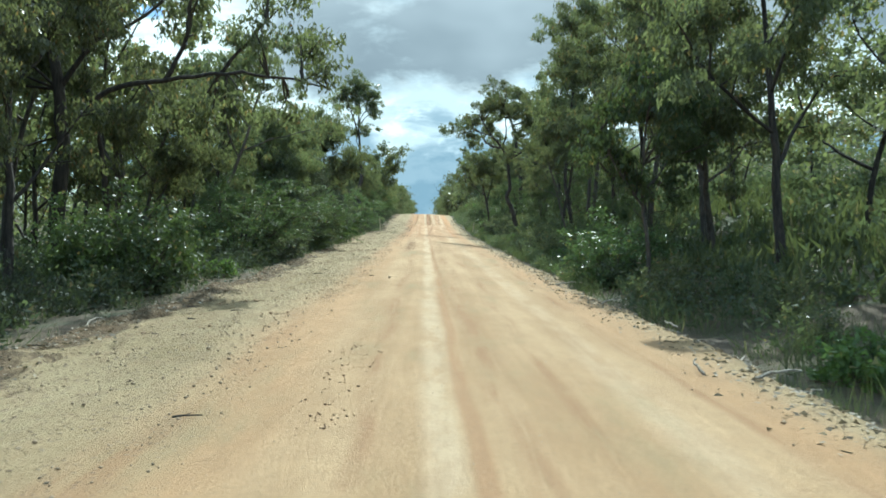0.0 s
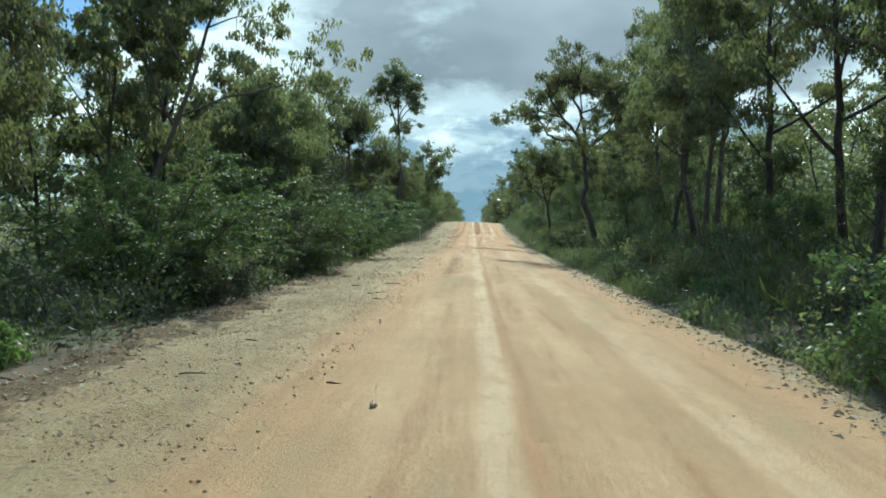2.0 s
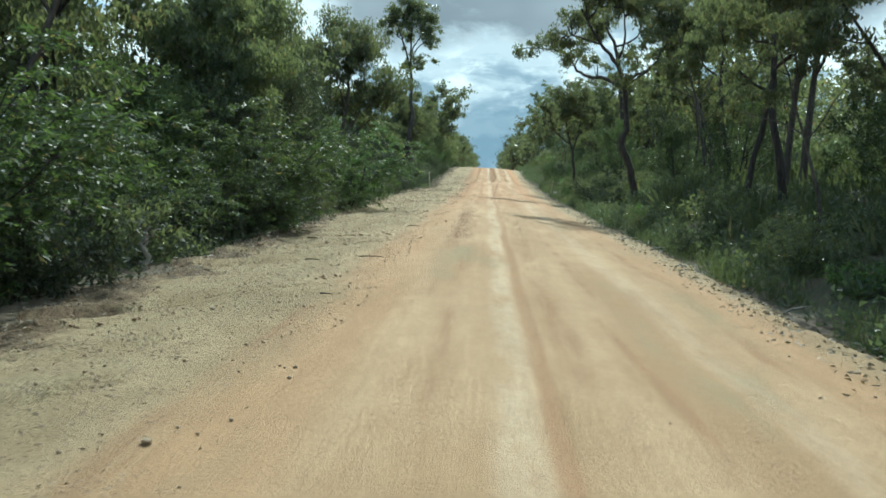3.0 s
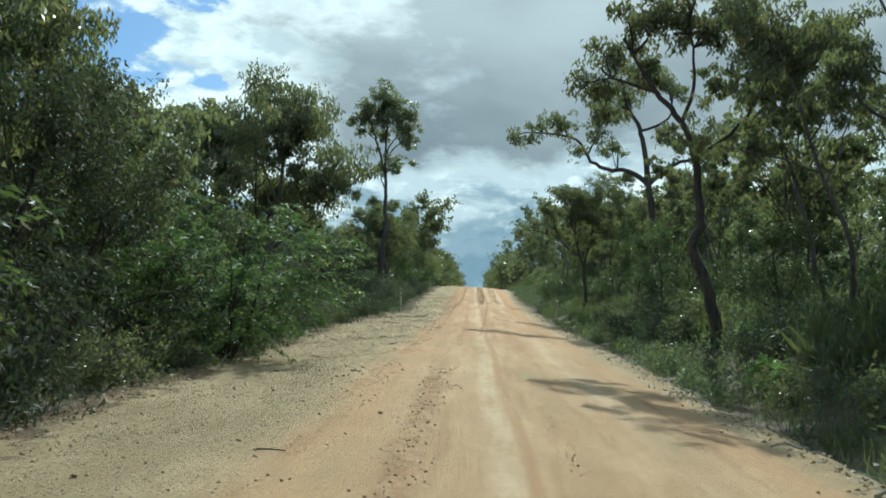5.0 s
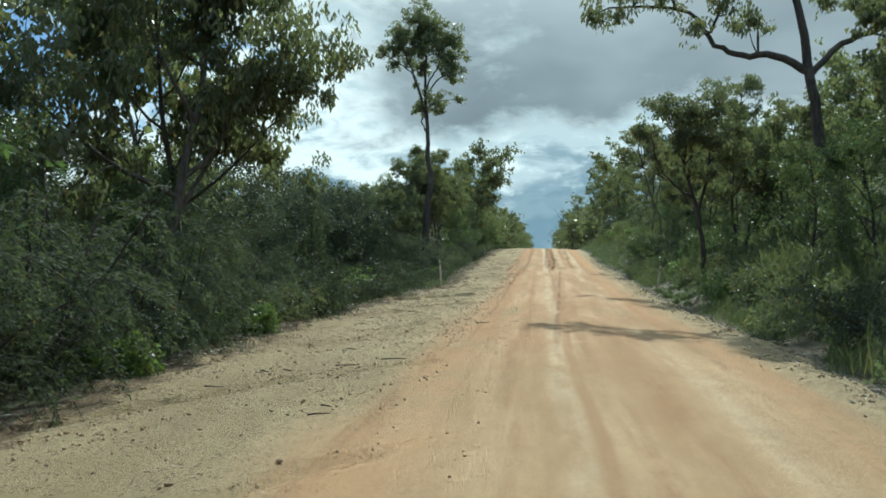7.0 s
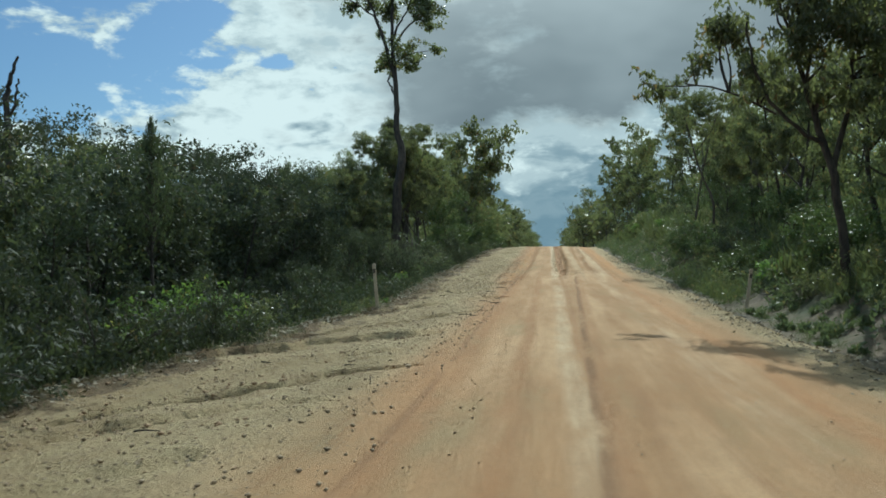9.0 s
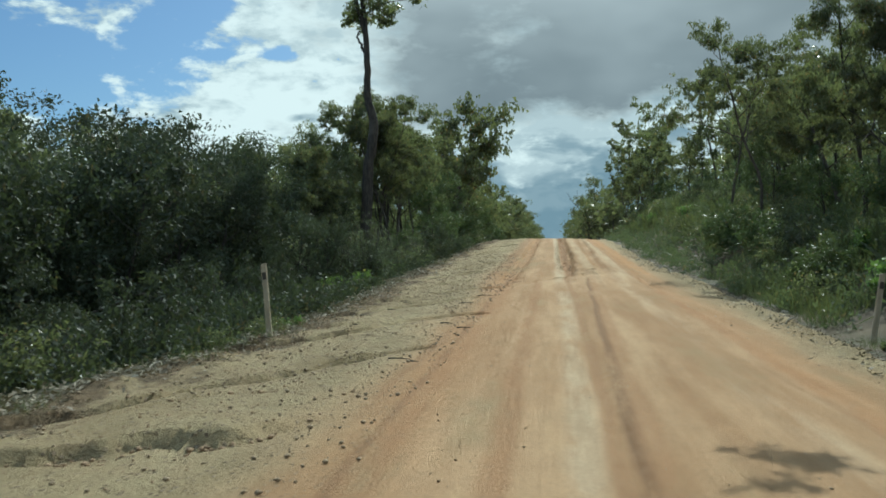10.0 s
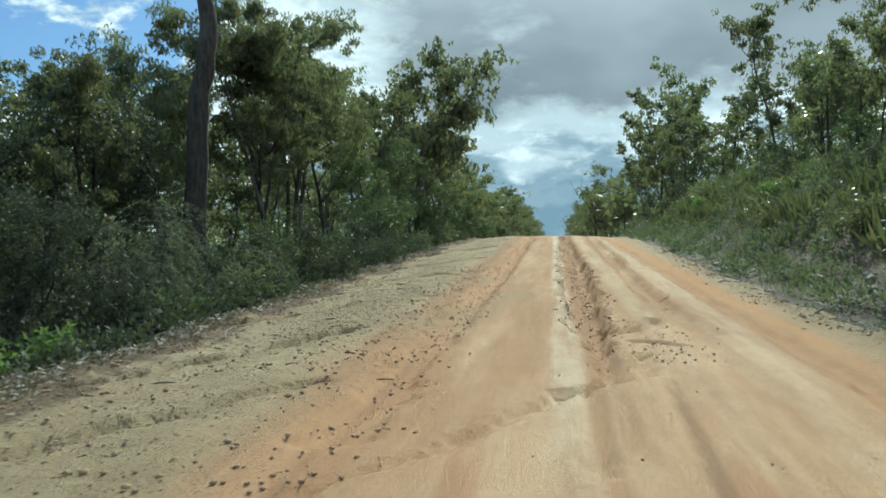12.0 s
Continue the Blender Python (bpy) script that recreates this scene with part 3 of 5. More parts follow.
def blades(centres, axes, length, width, rng, slim=False):
    """Pointed leaves, two triangles each (slim: one), hung from their centres along their axes."""
    n = len(centres)
    axes = unit(axes)
    side = unit(np.cross(axes, unit(rng.normal(size=(n, 3)))))
    L = length * rng.uniform(0.65, 1.25, (n, 1))
    W = width * rng.uniform(0.7, 1.25, (n, 1)) * 0.5
    mid = centres + axes * L * 0.42
    nrm = np.cross(axes, side) * L * 0.12
    if slim:
        co = np.stack([centres, mid + side * W * 2.0 + nrm, centres + axes * L], 1).reshape(-1, 3)
        return co, np.arange(n)[:, None] * 3 + np.array([[0, 1, 2]])
    co = np.stack([centres, mid + side * W + nrm, centres + axes * L, mid - side * W + nrm], 1).reshape(-1, 3)
    f = np.arange(n)[:, None] * 4 + np.array([[0, 1, 2, 3]])
    return co, f


def limb(rng, start, way, length, r0, r1, steps=6, sag=0.0, wander=0.12):
    pts, d, p = [np.array(start, float)], unit(way), np.array(start, float)
    for k in range(steps):
        d = unit(d + rng.normal(size=3) * wander + np.array([0, 0, sag]))
        p = p + d * length / steps
        pts.append(p.copy())
    return np.array(pts), np.linspace(r0, r1, steps + 1), d


def gum(seed, height=11.0, lean=(0.0, 0.0), first=0.32, limbs=7, limb_len=0.33, leaves=6000, size=(0.22, 0.06), clump=0.55, girth=0.13, droop=0.8, upward=0.75, flat=0.75, subs=4, slim=False):
    """A eucalypt: wandering trunk, rising limbs, leaves hung in clumps at the twig ends."""
    rng = np.random.default_rng(seed)
    trunk, rad, _ = limb(rng, (0, 0, -0.3), (lean[0], lean[1], 1), height * 0.92, girth, girth * 0.22, 12, 0.06, 0.09)
    rad[0] *= 1.45
    br, tips = [(trunk, rad)], []
    for k in range(limbs):
        f = first + (0.97 - first) * (k + rng.uniform(0.1, 0.9)) / limbs
        i = f * 12
        a = int(min(i, 11))
        p = trunk[a] + (trunk[a + 1] - trunk[a]) * (i - a)
        r = np.interp(i, np.arange(13), rad) * 0.62
        az = k * 2.4 + rng.uniform(-0.6, 0.6)
        ln = height * limb_len * rng.uniform(0.7, 1.2) * (1.15 - 0.55 * f)
        way = np.array([math.cos(az), math.sin(az), upward * rng.uniform(0.5, 1.3)])
        pts, rr, d = limb(rng, p, way, ln, r, r * 0.3, 6, 0.05, 0.17)
        br.append((pts, rr))
        tips.append((pts[-1], 1.0))
        for s in range(subs):
            q = rng.uniform(0.35, 0.95) * 6
            b = int(min(q, 5))
            p2 = pts[b] + (pts[b + 1] - pts[b]) * (q - b)
            way2 = unit(unit(pts[b + 1] - pts[b]) + rng.normal(size=3) * 0.65 + np.array([0, 0, 0.15]))
            pt2, rr2, _ = limb(rng, p2, way2, ln * rng.uniform(0.28, 0.5), r * 0.38, r * 0.1, 4, 0.02, 0.2)
            br.append((pt2, rr2))
            tips.append((pt2[-1], 0.9))
            tips.append((pt2[2], 0.7))
    tips.append((trunk[-1], 1.0))
    return br, leaf_cloud(rng, tips, leaves, size, clump, droop, flat, slim)


def leaf_cloud(rng, tips, leaves, size, clump, droop, flat, slim=False):
    w = np.array([t[1] ** 2 for t in tips]) * rng.uniform(0.5, 1.6, len(tips))
    pick = rng.choice(len(tips), leaves, p=w / w.sum())
    cen = np.array([t[0] for t in tips])[pick]
    rad = np.array([t[1] for t in tips])[pick][:, None] * clump
    off = rng.normal(size=(leaves, 3))
    off = unit(off) * rng.uniform(0.15, 1.0, (leaves, 1)) ** 0.6
    # twig sprays inside a clump
    sub = rng.normal(size=(len(tips), 5, 3)) * 0.50
    which = rng.integers(0, 5, leaves)
    pos = cen + rad * (sub[pick, which] * 0.9 + off * 0.45) * np.array([1, 1, flat])
    ax = unit(rng.normal(size=(leaves, 3))) * 0.75 + np.array([0, 0, -droop])
    return blades(pos, ax, size[0], size[1], rng, slim)


def shrub(seed, height=2.2, width=2.0, leaves=3500, size=(0.12, 0.045), stems=7, droop=0.1, slim=False):
    """A many-stemmed bush clothed to the ground, leaves thickest outside."""
    rng = np.random.default_rng(seed)
    br, tips = [], []
    for k in range(stems):
        az, out = k * 2.4 + rng.uniform(-0.5, 0.5), rng.uniform(0.1, 0.75)
        way = np.array([math.cos(az) * out, math.sin(az) * out, 1.0])
        pts, rr, d = limb(rng, (0.1 * math.cos(az), 0.1 * math.sin(az), -0.1), way, height * rng.uniform(0.7, 1.0), 0.028 * height / 2, 0.006, 6, -0.03, 0.16)
        br.append((pts, rr))
        tips.append((pts[-1], 1.0))
        for s in range(6):
            b = rng.integers(1, 6)
            way2 = unit(np.array([math.cos(az + rng.normal() * 0.9), math.sin(az + rng.normal() * 0.9), rng.uniform(-0.15, 0.7)]))
            p2, r2, _ = limb(rng, pts[b], way2, width * rng.uniform(0.22, 0.5), 0.01 * height / 2, 0.003, 3, -0.02, 0.2)
            br.append((p2, r2))
            tips.append((p2[-1], 1.0))
            tips.append((p2[1], 0.7))
    return br, leaf_cloud(rng, tips, leaves, size, 0.21 * width, droop, 0.85, slim)


def feathery(seed, height=2.4, width=2.4, stems=11, sprays=17, leaflets=125, size=(0.064, 0.013), sag=-0.30):
    """A bush of arching twigs that hang over, combed with fine leaflets on both sides."""
    rng = np.random.default_rng(seed)
    br, cen, axs = [], [], []
    for k in range(stems):
        az, out = k * 2.4 + rng.uniform(-0.4, 0.4), rng.uniform(0.15, 0.7)
        pts, rr, d = limb(rng, (0.1 * math.cos(az), 0.1 * math.sin(az), -0.1), (math.cos(az) * out, math.sin(az) * out, 1.0), height * rng.uniform(0.75, 1.05), 0.03, 0.006, 7, -0.05, 0.12)
        br.append((pts, rr))
        for s in range(sprays):
            b = int(rng.integers(1, 8))
            a2 = az + rng.normal() * 0.9
            p2, r2, _ = limb(rng, pts[b], (math.cos(a2), math.sin(a2), rng.uniform(0.1, 0.6)), width * rng.uniform(0.28, 0.55), 0.007, 0.002, 6, sag, 0.08)
            br.append((p2, r2))
            f = rng.uniform(0.08, 1.0, leaflets) * 6
            i = np.minimum(f.astype(int), 5)
            way = unit(p2[i + 1] - p2[i])
            side = unit(np.cross(way, rng.normal(size=(leaflets, 3)) * 0.35 + np.array([0, 0, 1.0])))
            cen.append(p2[i] + (p2[i + 1] - p2[i]) * (f - i)[:, None] + rng.normal(size=(leaflets, 3)) * 0.02)
            axs.append(way * 0.7 + side * np.where(rng.uniform(0, 1, (leaflets, 1)) < 0.5, -1, 1) + np.array([0, 0, -0.25]) + rng.normal(size=(leaflets, 3)) * 0.2)
    return br, blades(np.concatenate(cen), np.concatenate(axs), size[0], size[1], rng, True)


def make_meshes(kind, seed, made, bark, leaf, sides=6):
    br, (co, f) = made
    tco, tf = tubes(br, sides)
    return raw_mesh(kind + "_wood", tco, tf, bark, True), raw_mesh(kind + "_leaves", co, f, leaf)


def thing(name, label, category, x, y, turn=0.0, scale=1.0, z=None, group="", lean=(0.0, 0.0)):
    e = new(name)
    e.empty_display_size = 0.2
    zz = ground_at(x, y) if z is None else z
    e.matrix_basis = pose(x, y, zz, lean[0], lean[1], turn) @ Matrix.Diagonal((scale, scale, scale, 1))
    return tagged(e, label, category, group)


def part_of(parent, name, mesh, label="", kind=""):
    ob = new(name, mesh)
    ob.parent = parent
    return tagged(ob, label, kind=kind)


def plant(spec, x, y, turn, scale, lean=(0.0, 0.0), label=None):
    """spec holds a full and a lighter pair of meshes; the lighter serves where nothing passes near."""
    name, lab, cat, group, full, light, woodname, leafname = spec
    t = thing(name, label or lab, cat, x, y, turn, scale, None, group, lean)
    wood, leaf = full if (y < 120 and -9.8 < x < 9.2) or (97 < y < 134 and -13.2 < x < 9.8) else light
    part_of(t, woodname, wood)
    part_of(t, leafname, leaf)
    return t


def spec(name, label, category, group, full, light, woodname="trunk", leafname="crown"):
    return (name, label, category, group, full, light, woodname, leafname)


def gum_pair(kind, s, bark, leaf, kw, light_leaves, light_size):
    return (make_meshes(kind, s, gum(s, **kw), bark, leaf),
            make_meshes("light_" + kind, s, gum(s, **{**kw, "leaves": light_leaves, "size": light_size, "slim": True, "subs": 3}), bark, leaf, 4))


def shrub_pair(s, leaf, kw, light_leaves, light_size):
    return (make_meshes("shrub", s, shrub(s, **kw), M_BARK, leaf),
            make_meshes("light_shrub", s, shrub(s, **{**kw, "leaves": light_leaves, "size": light_size, "slim": True}), M_BARK, leaf, 3))


G = dict(size=(0.185, 0.056), droop=1.25, slim=True)
GUMS = [spec("gum_tree", lab, "tree", "roadside gum trees", *gum_pair("gum", s, M_BARK if s % 3 else M_BARK_DARK, M_GUM, {**G, **kw}, 3000, (0.29, 0.15)))
        for s, lab, kw in [
            (11, "tall gum tree with drooping olive leaves", dict(height=11.5, limbs=9, leaves=14000, clump=0.75)),
            (12, "spreading gum tree with forked grey limbs", dict(height=10.0, limbs=8, leaves=18000, limb_len=0.42, clump=0.78, first=0.28)),
            (13, "gum tree with a dense rounded dull green crown", dict(height=9.0, limbs=10, leaves=21000, limb_len=0.36, clump=0.85, first=0.24, flat=0.9)),
            (14, "thin crooked gum tree with an open crown", dict(height=11.0, limbs=7, leaves=9000, limb_len=0.36, clump=0.62, first=0.42, girth=0.10)),
            (15, "slender gum tree with hanging leaf clumps", dict(height=12.5, limbs=9, leaves=14000, limb_len=0.28, clump=0.75, first=0.34)),
        ]]
WATTLES = [spec("wattle_tree", lab, "tree", "roadside wattle trees", *gum_pair("wattle", s, M_BARK_DARK, M_WATTLE, kw, 3200, (0.24, 0.10)))
           for s, lab, kw in [
               (21, "dense green wattle with foliage to the ground", dict(height=5.2, limbs=12, slim=True, leaves=7600, limb_len=0.52, clump=0.62, first=0.06, size=(0.15, 0.052), girth=0.08, upward=0.6, flat=0.95, droop=0.4)),
               (22, "leafy wattle with a broad bright green crown", dict(height=6.2, limbs=12, slim=True, leaves=8000, limb_len=0.45, clump=0.70, first=0.10, size=(0.16, 0.055), girth=0.09, upward=0.7, flat=0.95, droop=0.5)),
               (23, "young dark green wattle beside the road", dict(height=4.0, limbs=10, slim=True, leaves=7000, limb_len=0.50, clump=0.55, first=0.06, size=(0.14, 0.048), girth=0.06, flat=0.95, droop=0.3)),
           ]]
# the wattles again, with shade put into a darker leaf colour
SHADED_WATTLES = [spec("shaded_wattle", lab, "tree", "tea trees below the road", *gum_pair("shaded_wattle", s, M_BARK_DARK, M_SHADED, kw, 4600, (0.17, 0.07)))
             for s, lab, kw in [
                 (24, "wattle with fine foliage to the ground, darkened in place of shade", dict(height=5.2, limbs=12, slim=True, leaves=8000, limb_len=0.50, clump=0.62, first=0.06, size=(0.14, 0.045), girth=0.08, upward=0.6, flat=0.95, droop=0.5)),
                 (25, "wattle with a broad crown, leaves darkened in place of shade", dict(height=6.0, limbs=12, slim=True, leaves=8000, limb_len=0.45, clump=0.68, first=0.10, size=(0.14, 0.046), girth=0.09, upward=0.7, flat=0.95, droop=0.6)),
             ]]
SHRUBS = [spec("shrub", lab, "bush", "roadside shrubs", *shrub_pair(s, mat, kw, 1100, (0.22, 0.10)), "stem", "foliage")
          for s, lab, mat, kw in [
              (31, "glossy green shrub with small leaves", M_GLOSSY, dict(height=2.1, width=2.0, slim=True, leaves=8500, size=(0.11, 0.058), stems=9)),
              (32, "low bushy shrub with dull leaves", M_GUM, dict(height=1.5, width=1.8, slim=True, leaves=2200, size=(0.13, 0.052))),
              # feathery shrub whose leaf colour is darkened in place of shade
              (33, "feathery shrub with drooping twigs, green darkened in place of shade", M_SHADED, dict(height=2.4, width=2.4, slim=True, leaves=3400, size=(0.19, 0.042), droop=0.7)),
              (34, "small bright green sapling shrub", M_FRESH, dict(height=1.0, width=1.0, slim=True, leaves=1500, size=(0.13, 0.06), stems=5)),
              (37, "lush bright green shrub with broad leaves", M_FRESH, dict(height=1.9, width=2.2, slim=True, leaves=3600, size=(0.14, 0.07))),
          ]]
ROUND = []
for s, lab, kw in [(35, "big rounded bright green wattle bush overhanging the verge", dict(height=3.3, width=3.0, stems=14, sprays=26)),
                   (36, "broad leafy bright green wattle bush", dict(height=3.8, width=2.8, stems=14, sprays=26))]:
    pair = make_meshes("wattle_bush", s, feathery(s, leaflets=62, size=(0.115, 0.034), sag=-0.10, **kw), M_BARK_DARK, M_BUSH, 4)
    ROUND.append(spec("wattle_bush", lab, "bush", "round wattle bushes", pair, pair, "stem", "foliage"))
FEATHER = []
for s, lab, leaf, kw in [(38, "feathery dark green bush with arching twigs", M_FROND, dict(height=2.5, width=2.5)), (39, "dark fine-leaved bush drooping over the verge", M_FROND, dict(height=2.2, width=2.8, stems=10)),
                         # this bush has sunlight put into a paler leaf colour
                         (40, "broad feathery bush below the road, paler green in place of sunlight", M_NEEDLE, dict(height=2.5, width=3.0, stems=13))]:
    pair = make_meshes("feathery_bush", s, feathery(s, **kw), M_BARK_DARK, leaf, 4)
    FEATHER.append(spec("feathery_bush", lab, "bush", "feathery bushes", pair, pair, "stem", "foliage"))
# the depth of the wood
BACK = []
for s, lab, kw in [(41, "dark gum tree standing deep in the wood", dict(height=11.0, limbs=7, leaves=2100, clump=1.0, size=(0.30, 0.165), first=0.14, limb_len=0.36, subs=2, slim=True)),
                   (42, "slim dark-stemmed gum tree in the wood", dict(height=12.0, limbs=7, leaves=2000, clump=0.95, size=(0.30, 0.165), first=0.26, subs=2, slim=True)),
                   (43, "bushy gum tree behind the first row", dict(height=9.0, limbs=8, leaves=2200, clump=1.0, size=(0.30, 0.165), first=0.08, limb_len=0.42, subs=2, slim=True))]:
    pair = make_meshes("back_gum", s, gum(s, **kw), M_BARK_DARK, M_GUM, 4)
    BACK.append(spec("gum_tree", lab, "tree", "gum trees deep in the wood", pair, pair))


# ---- single trees with shapes of their own ----
def curve_points(ctrl, steps=4):
    """Smooth run through a few control points."""
    c = np.array(ctrl, float)
    t = np.linspace(0, len(c) - 1, (len(c) - 1) * steps + 1)
    q = np.concatenate([[2 * c[0] - c[1]], c, [2 * c[-1] - c[-2]]])
    out = []
    for v in t:
        i = min(int(v), len(c) - 2)
        u = v - i
        p0, p1, p2, p3 = q[i], q[i + 1], q[i + 2], q[i + 3]
        out.append(0.5 * (2 * p1 + (p2 - p0) * u + (2 * p0 - 5 * p1 + 4 * p2 - p3) * u * u + (3 * p1 - p0 - 3 * p2 + p3) * u ** 3))
    return np.array(out)


def shaped_tree(seed, limbs, clumps, leaves, size, droop=0.9, twigs=3, spread_y=1.0):
    """limbs: (control points (x, z) or (x, y, z), first radius, last radius); clumps: (x, z, radius), hung on twigs from the nearest limb."""
    rng = np.random.default_rng(seed)
    br, allp = [], []
    for ctrl, r0, r1 in limbs:
        c = [(p[0], 0.0, p[1]) if len(p) == 2 else p for p in ctrl]
        depth = rng.uniform(-0.25, 0.25) * spread_y
        if br:
            c = [(p[0], p[1] + depth * k, p[2]) for k, p in enumerate(c)]
        pts = curve_points(c)
        pts[1:-1] += rng.normal(size=(len(pts) - 2, 3)) * 0.025
        br.append((pts, np.linspace(r0, r1, len(pts))))
        allp.append(pts)
    allp = np.concatenate(allp)
    upper = allp[allp[:, 2] > allp[:, 2].max() * 0.3]
    tips = []
    for x, z, r in clumps:
        centre = np.array([x, rng.uniform(-1, 1) * 0.9 * spread_y, z])
        start = upper[np.argmin(np.linalg.norm(upper - centre - np.array([0, 0, -r]), axis=1))]
        for k in range(twigs):
            end = centre + rng.normal(size=3) * r * 0.45
            mid = (start + end) / 2 + rng.normal(size=3) * 0.12 * np.linalg.norm(end - start)
            pts = curve_points([start, mid, end], 3)
            br.append((pts, np.linspace(0.028, 0.007, len(pts)) * (0.6 + r)))
            tips.append((end, r))
        for k in range(4):
            tips.append((centre + rng.normal(size=3) * r * 0.5, r * 0.85))
    return br, leaf_cloud(rng, tips, leaves, size, 1.0, droop, 0.8, True)


def single(name, label, category, x, y, made, bark, leaf, limbs=1):
    """The first of the made branches is the trunk, the next are limbs of their own on it, the rest twigs."""
    br, (co, f) = made
    t = thing(name, label, category, x, y)
    stem = part_of(t, "trunk", raw_mesh(name + "_trunk", *tubes(br[:1], 10), bark, True))
    for b in br[1:limbs]:
        part_of(stem, "limb", raw_mesh(name + "_limb", *tubes([b], 8), bark, True))
    part_of(t, "branchwork", raw_mesh(name + "_branchwork", *tubes(br[limbs:], 6), bark, True), kind="stuff")
    part_of(t, "crown", raw_mesh(name + "_leaves", co, f, leaf))
    return t


def single_trees():
    # the tall gum whose crown stands clear above the wood
    g = ground_at(-8.7, 112)
    k = 2.0 - g
    tall = shaped_tree(301, [
        ([(0, -0.4), (0.0, k + 1), (0.18, k + 3.4), (0.45, k + 5.2), (0.42, k + 6.1), (0.22, k + 7), (0.26, k + 8.5), (0.2, k + 10.34), (0.1, k + 12.1), (0.2, k + 14.54), (0.1, k + 16.38)], 0.30, 0.05),
        ([(0.25, k + 8.6), (0.0, k + 9.3), (-0.3, k + 9.8)], 0.09, 0.04),
        ([(0.15, k + 9.9), (-0.35, k + 12.1), (-0.85, k + 13.53), (-1.25, k + 14.7), (-1.9, k + 16.22)], 0.11, 0.03),
        ([(-0.7, k + 13.19), (-1.8, k + 14.12), (-2.8, k + 14.7), (-3.5, k + 14.87)], 0.045, 0.015),
        ([(0.12, k + 11.93), (0.55, k + 12.94), (1.0, k + 13.61), (1.5, k + 15.54)], 0.08, 0.025),
        ([(0.1, k + 11.51), (0.9, k + 12.69), (1.7, k + 13.36), (2.3, k + 13.86)], 0.07, 0.02),
        ([(0.3, k + 10.76), (1.4, k + 11.26), (2.7, k + 11.26)], 0.035, 0.012)],
        [(0.0, k + 16.64, 1.15), (-1.4, k + 16.22, 1.0), (1.3, k + 15.96, 1.1), (0.1, k + 15.29, 1.05), (1.7, k + 14.54, 0.95), (2.3, k + 13.44, 0.75), (-1.2, k + 14.79, 0.75), (-3.1, k + 14.96, 0.5),
         (-2.2, k + 14.12, 0.42), (0.0, k + 14.03, 0.65), (0.8, k + 11.43, 0.75), (-0.5, k + 10.84, 0.5), (1.1, k + 10.84, 0.4), (2.75, k + 11.18, 0.28), (-0.75, k + 12.69, 0.22), (-2.0, k + 15.38, 0.6), (2.0, k + 15.54, 0.7)],
        19000, (0.21, 0.10), 0.6)
    single("tall_gum_tree", "tall slender gum tree with a kinked dark trunk and high crown", "tree", -8.7, 112, tall, M_BARK_DARK, M_GUM, 7)

    # the crooked gum that leans over the road's edge
    g = ground_at(6.05, 56.8)
    lean = shaped_tree(302, [
        ([(0.05, -0.5), (0, 0.9 - g), (-0.3, 2.05 - g), (-0.65, 3.0 - g), (-0.42, 3.5 - g), (-0.5, 4.7 - g), (-0.65, 5.6 - g), (-1.1, 6.4 - g), (-1.6, 6.95 - g), (-2.05, 7.6 - g), (-2.5, 8.4 - g)], 0.17, 0.04),
        ([(-0.6, 5.3 - g), (0.25, 5.9 - g), (0.85, 6.8 - g), (1.3, 7.9 - g)], 0.055, 0.02),
        ([(-0.95, 6.2 - g), (-0.7, 7.4 - g), (-0.9, 8.8 - g)], 0.06, 0.02),
        ([(-1.7, 7.0 - g), (-2.8, 7.3 - g), (-3.4, 7.2 - g)], 0.045, 0.015)],
        [(-3.4, 7.3 - g, 0.5), (-2.8, 8.2 - g, 0.6), (-2.1, 8.9 - g, 0.7), (-1.2, 9.1 - g, 0.7), (-0.4, 8.6 - g, 0.6), (0.7, 8.0 - g, 0.7), (1.6, 8.3 - g, 0.8), (1.5, 7.0 - g, 0.5), (-1.7, 9.8 - g, 0.6), (0.4, 9.2 - g, 0.7), (-2.9, 6.7 - g, 0.35), (-1.7, 7.7 - g, 0.4)],
        12000, (0.18, 0.06), 1.1, 3, 0.9)
    single("leaning_gum_tree", "crooked leaning gum tree with thin drooping leaves", "tree", 6.05, 56.8, lean, M_BARK_DARK, M_GUM, 4)

    # the forked gum that reaches out over the road
    g = ground_at(8.7, 77)
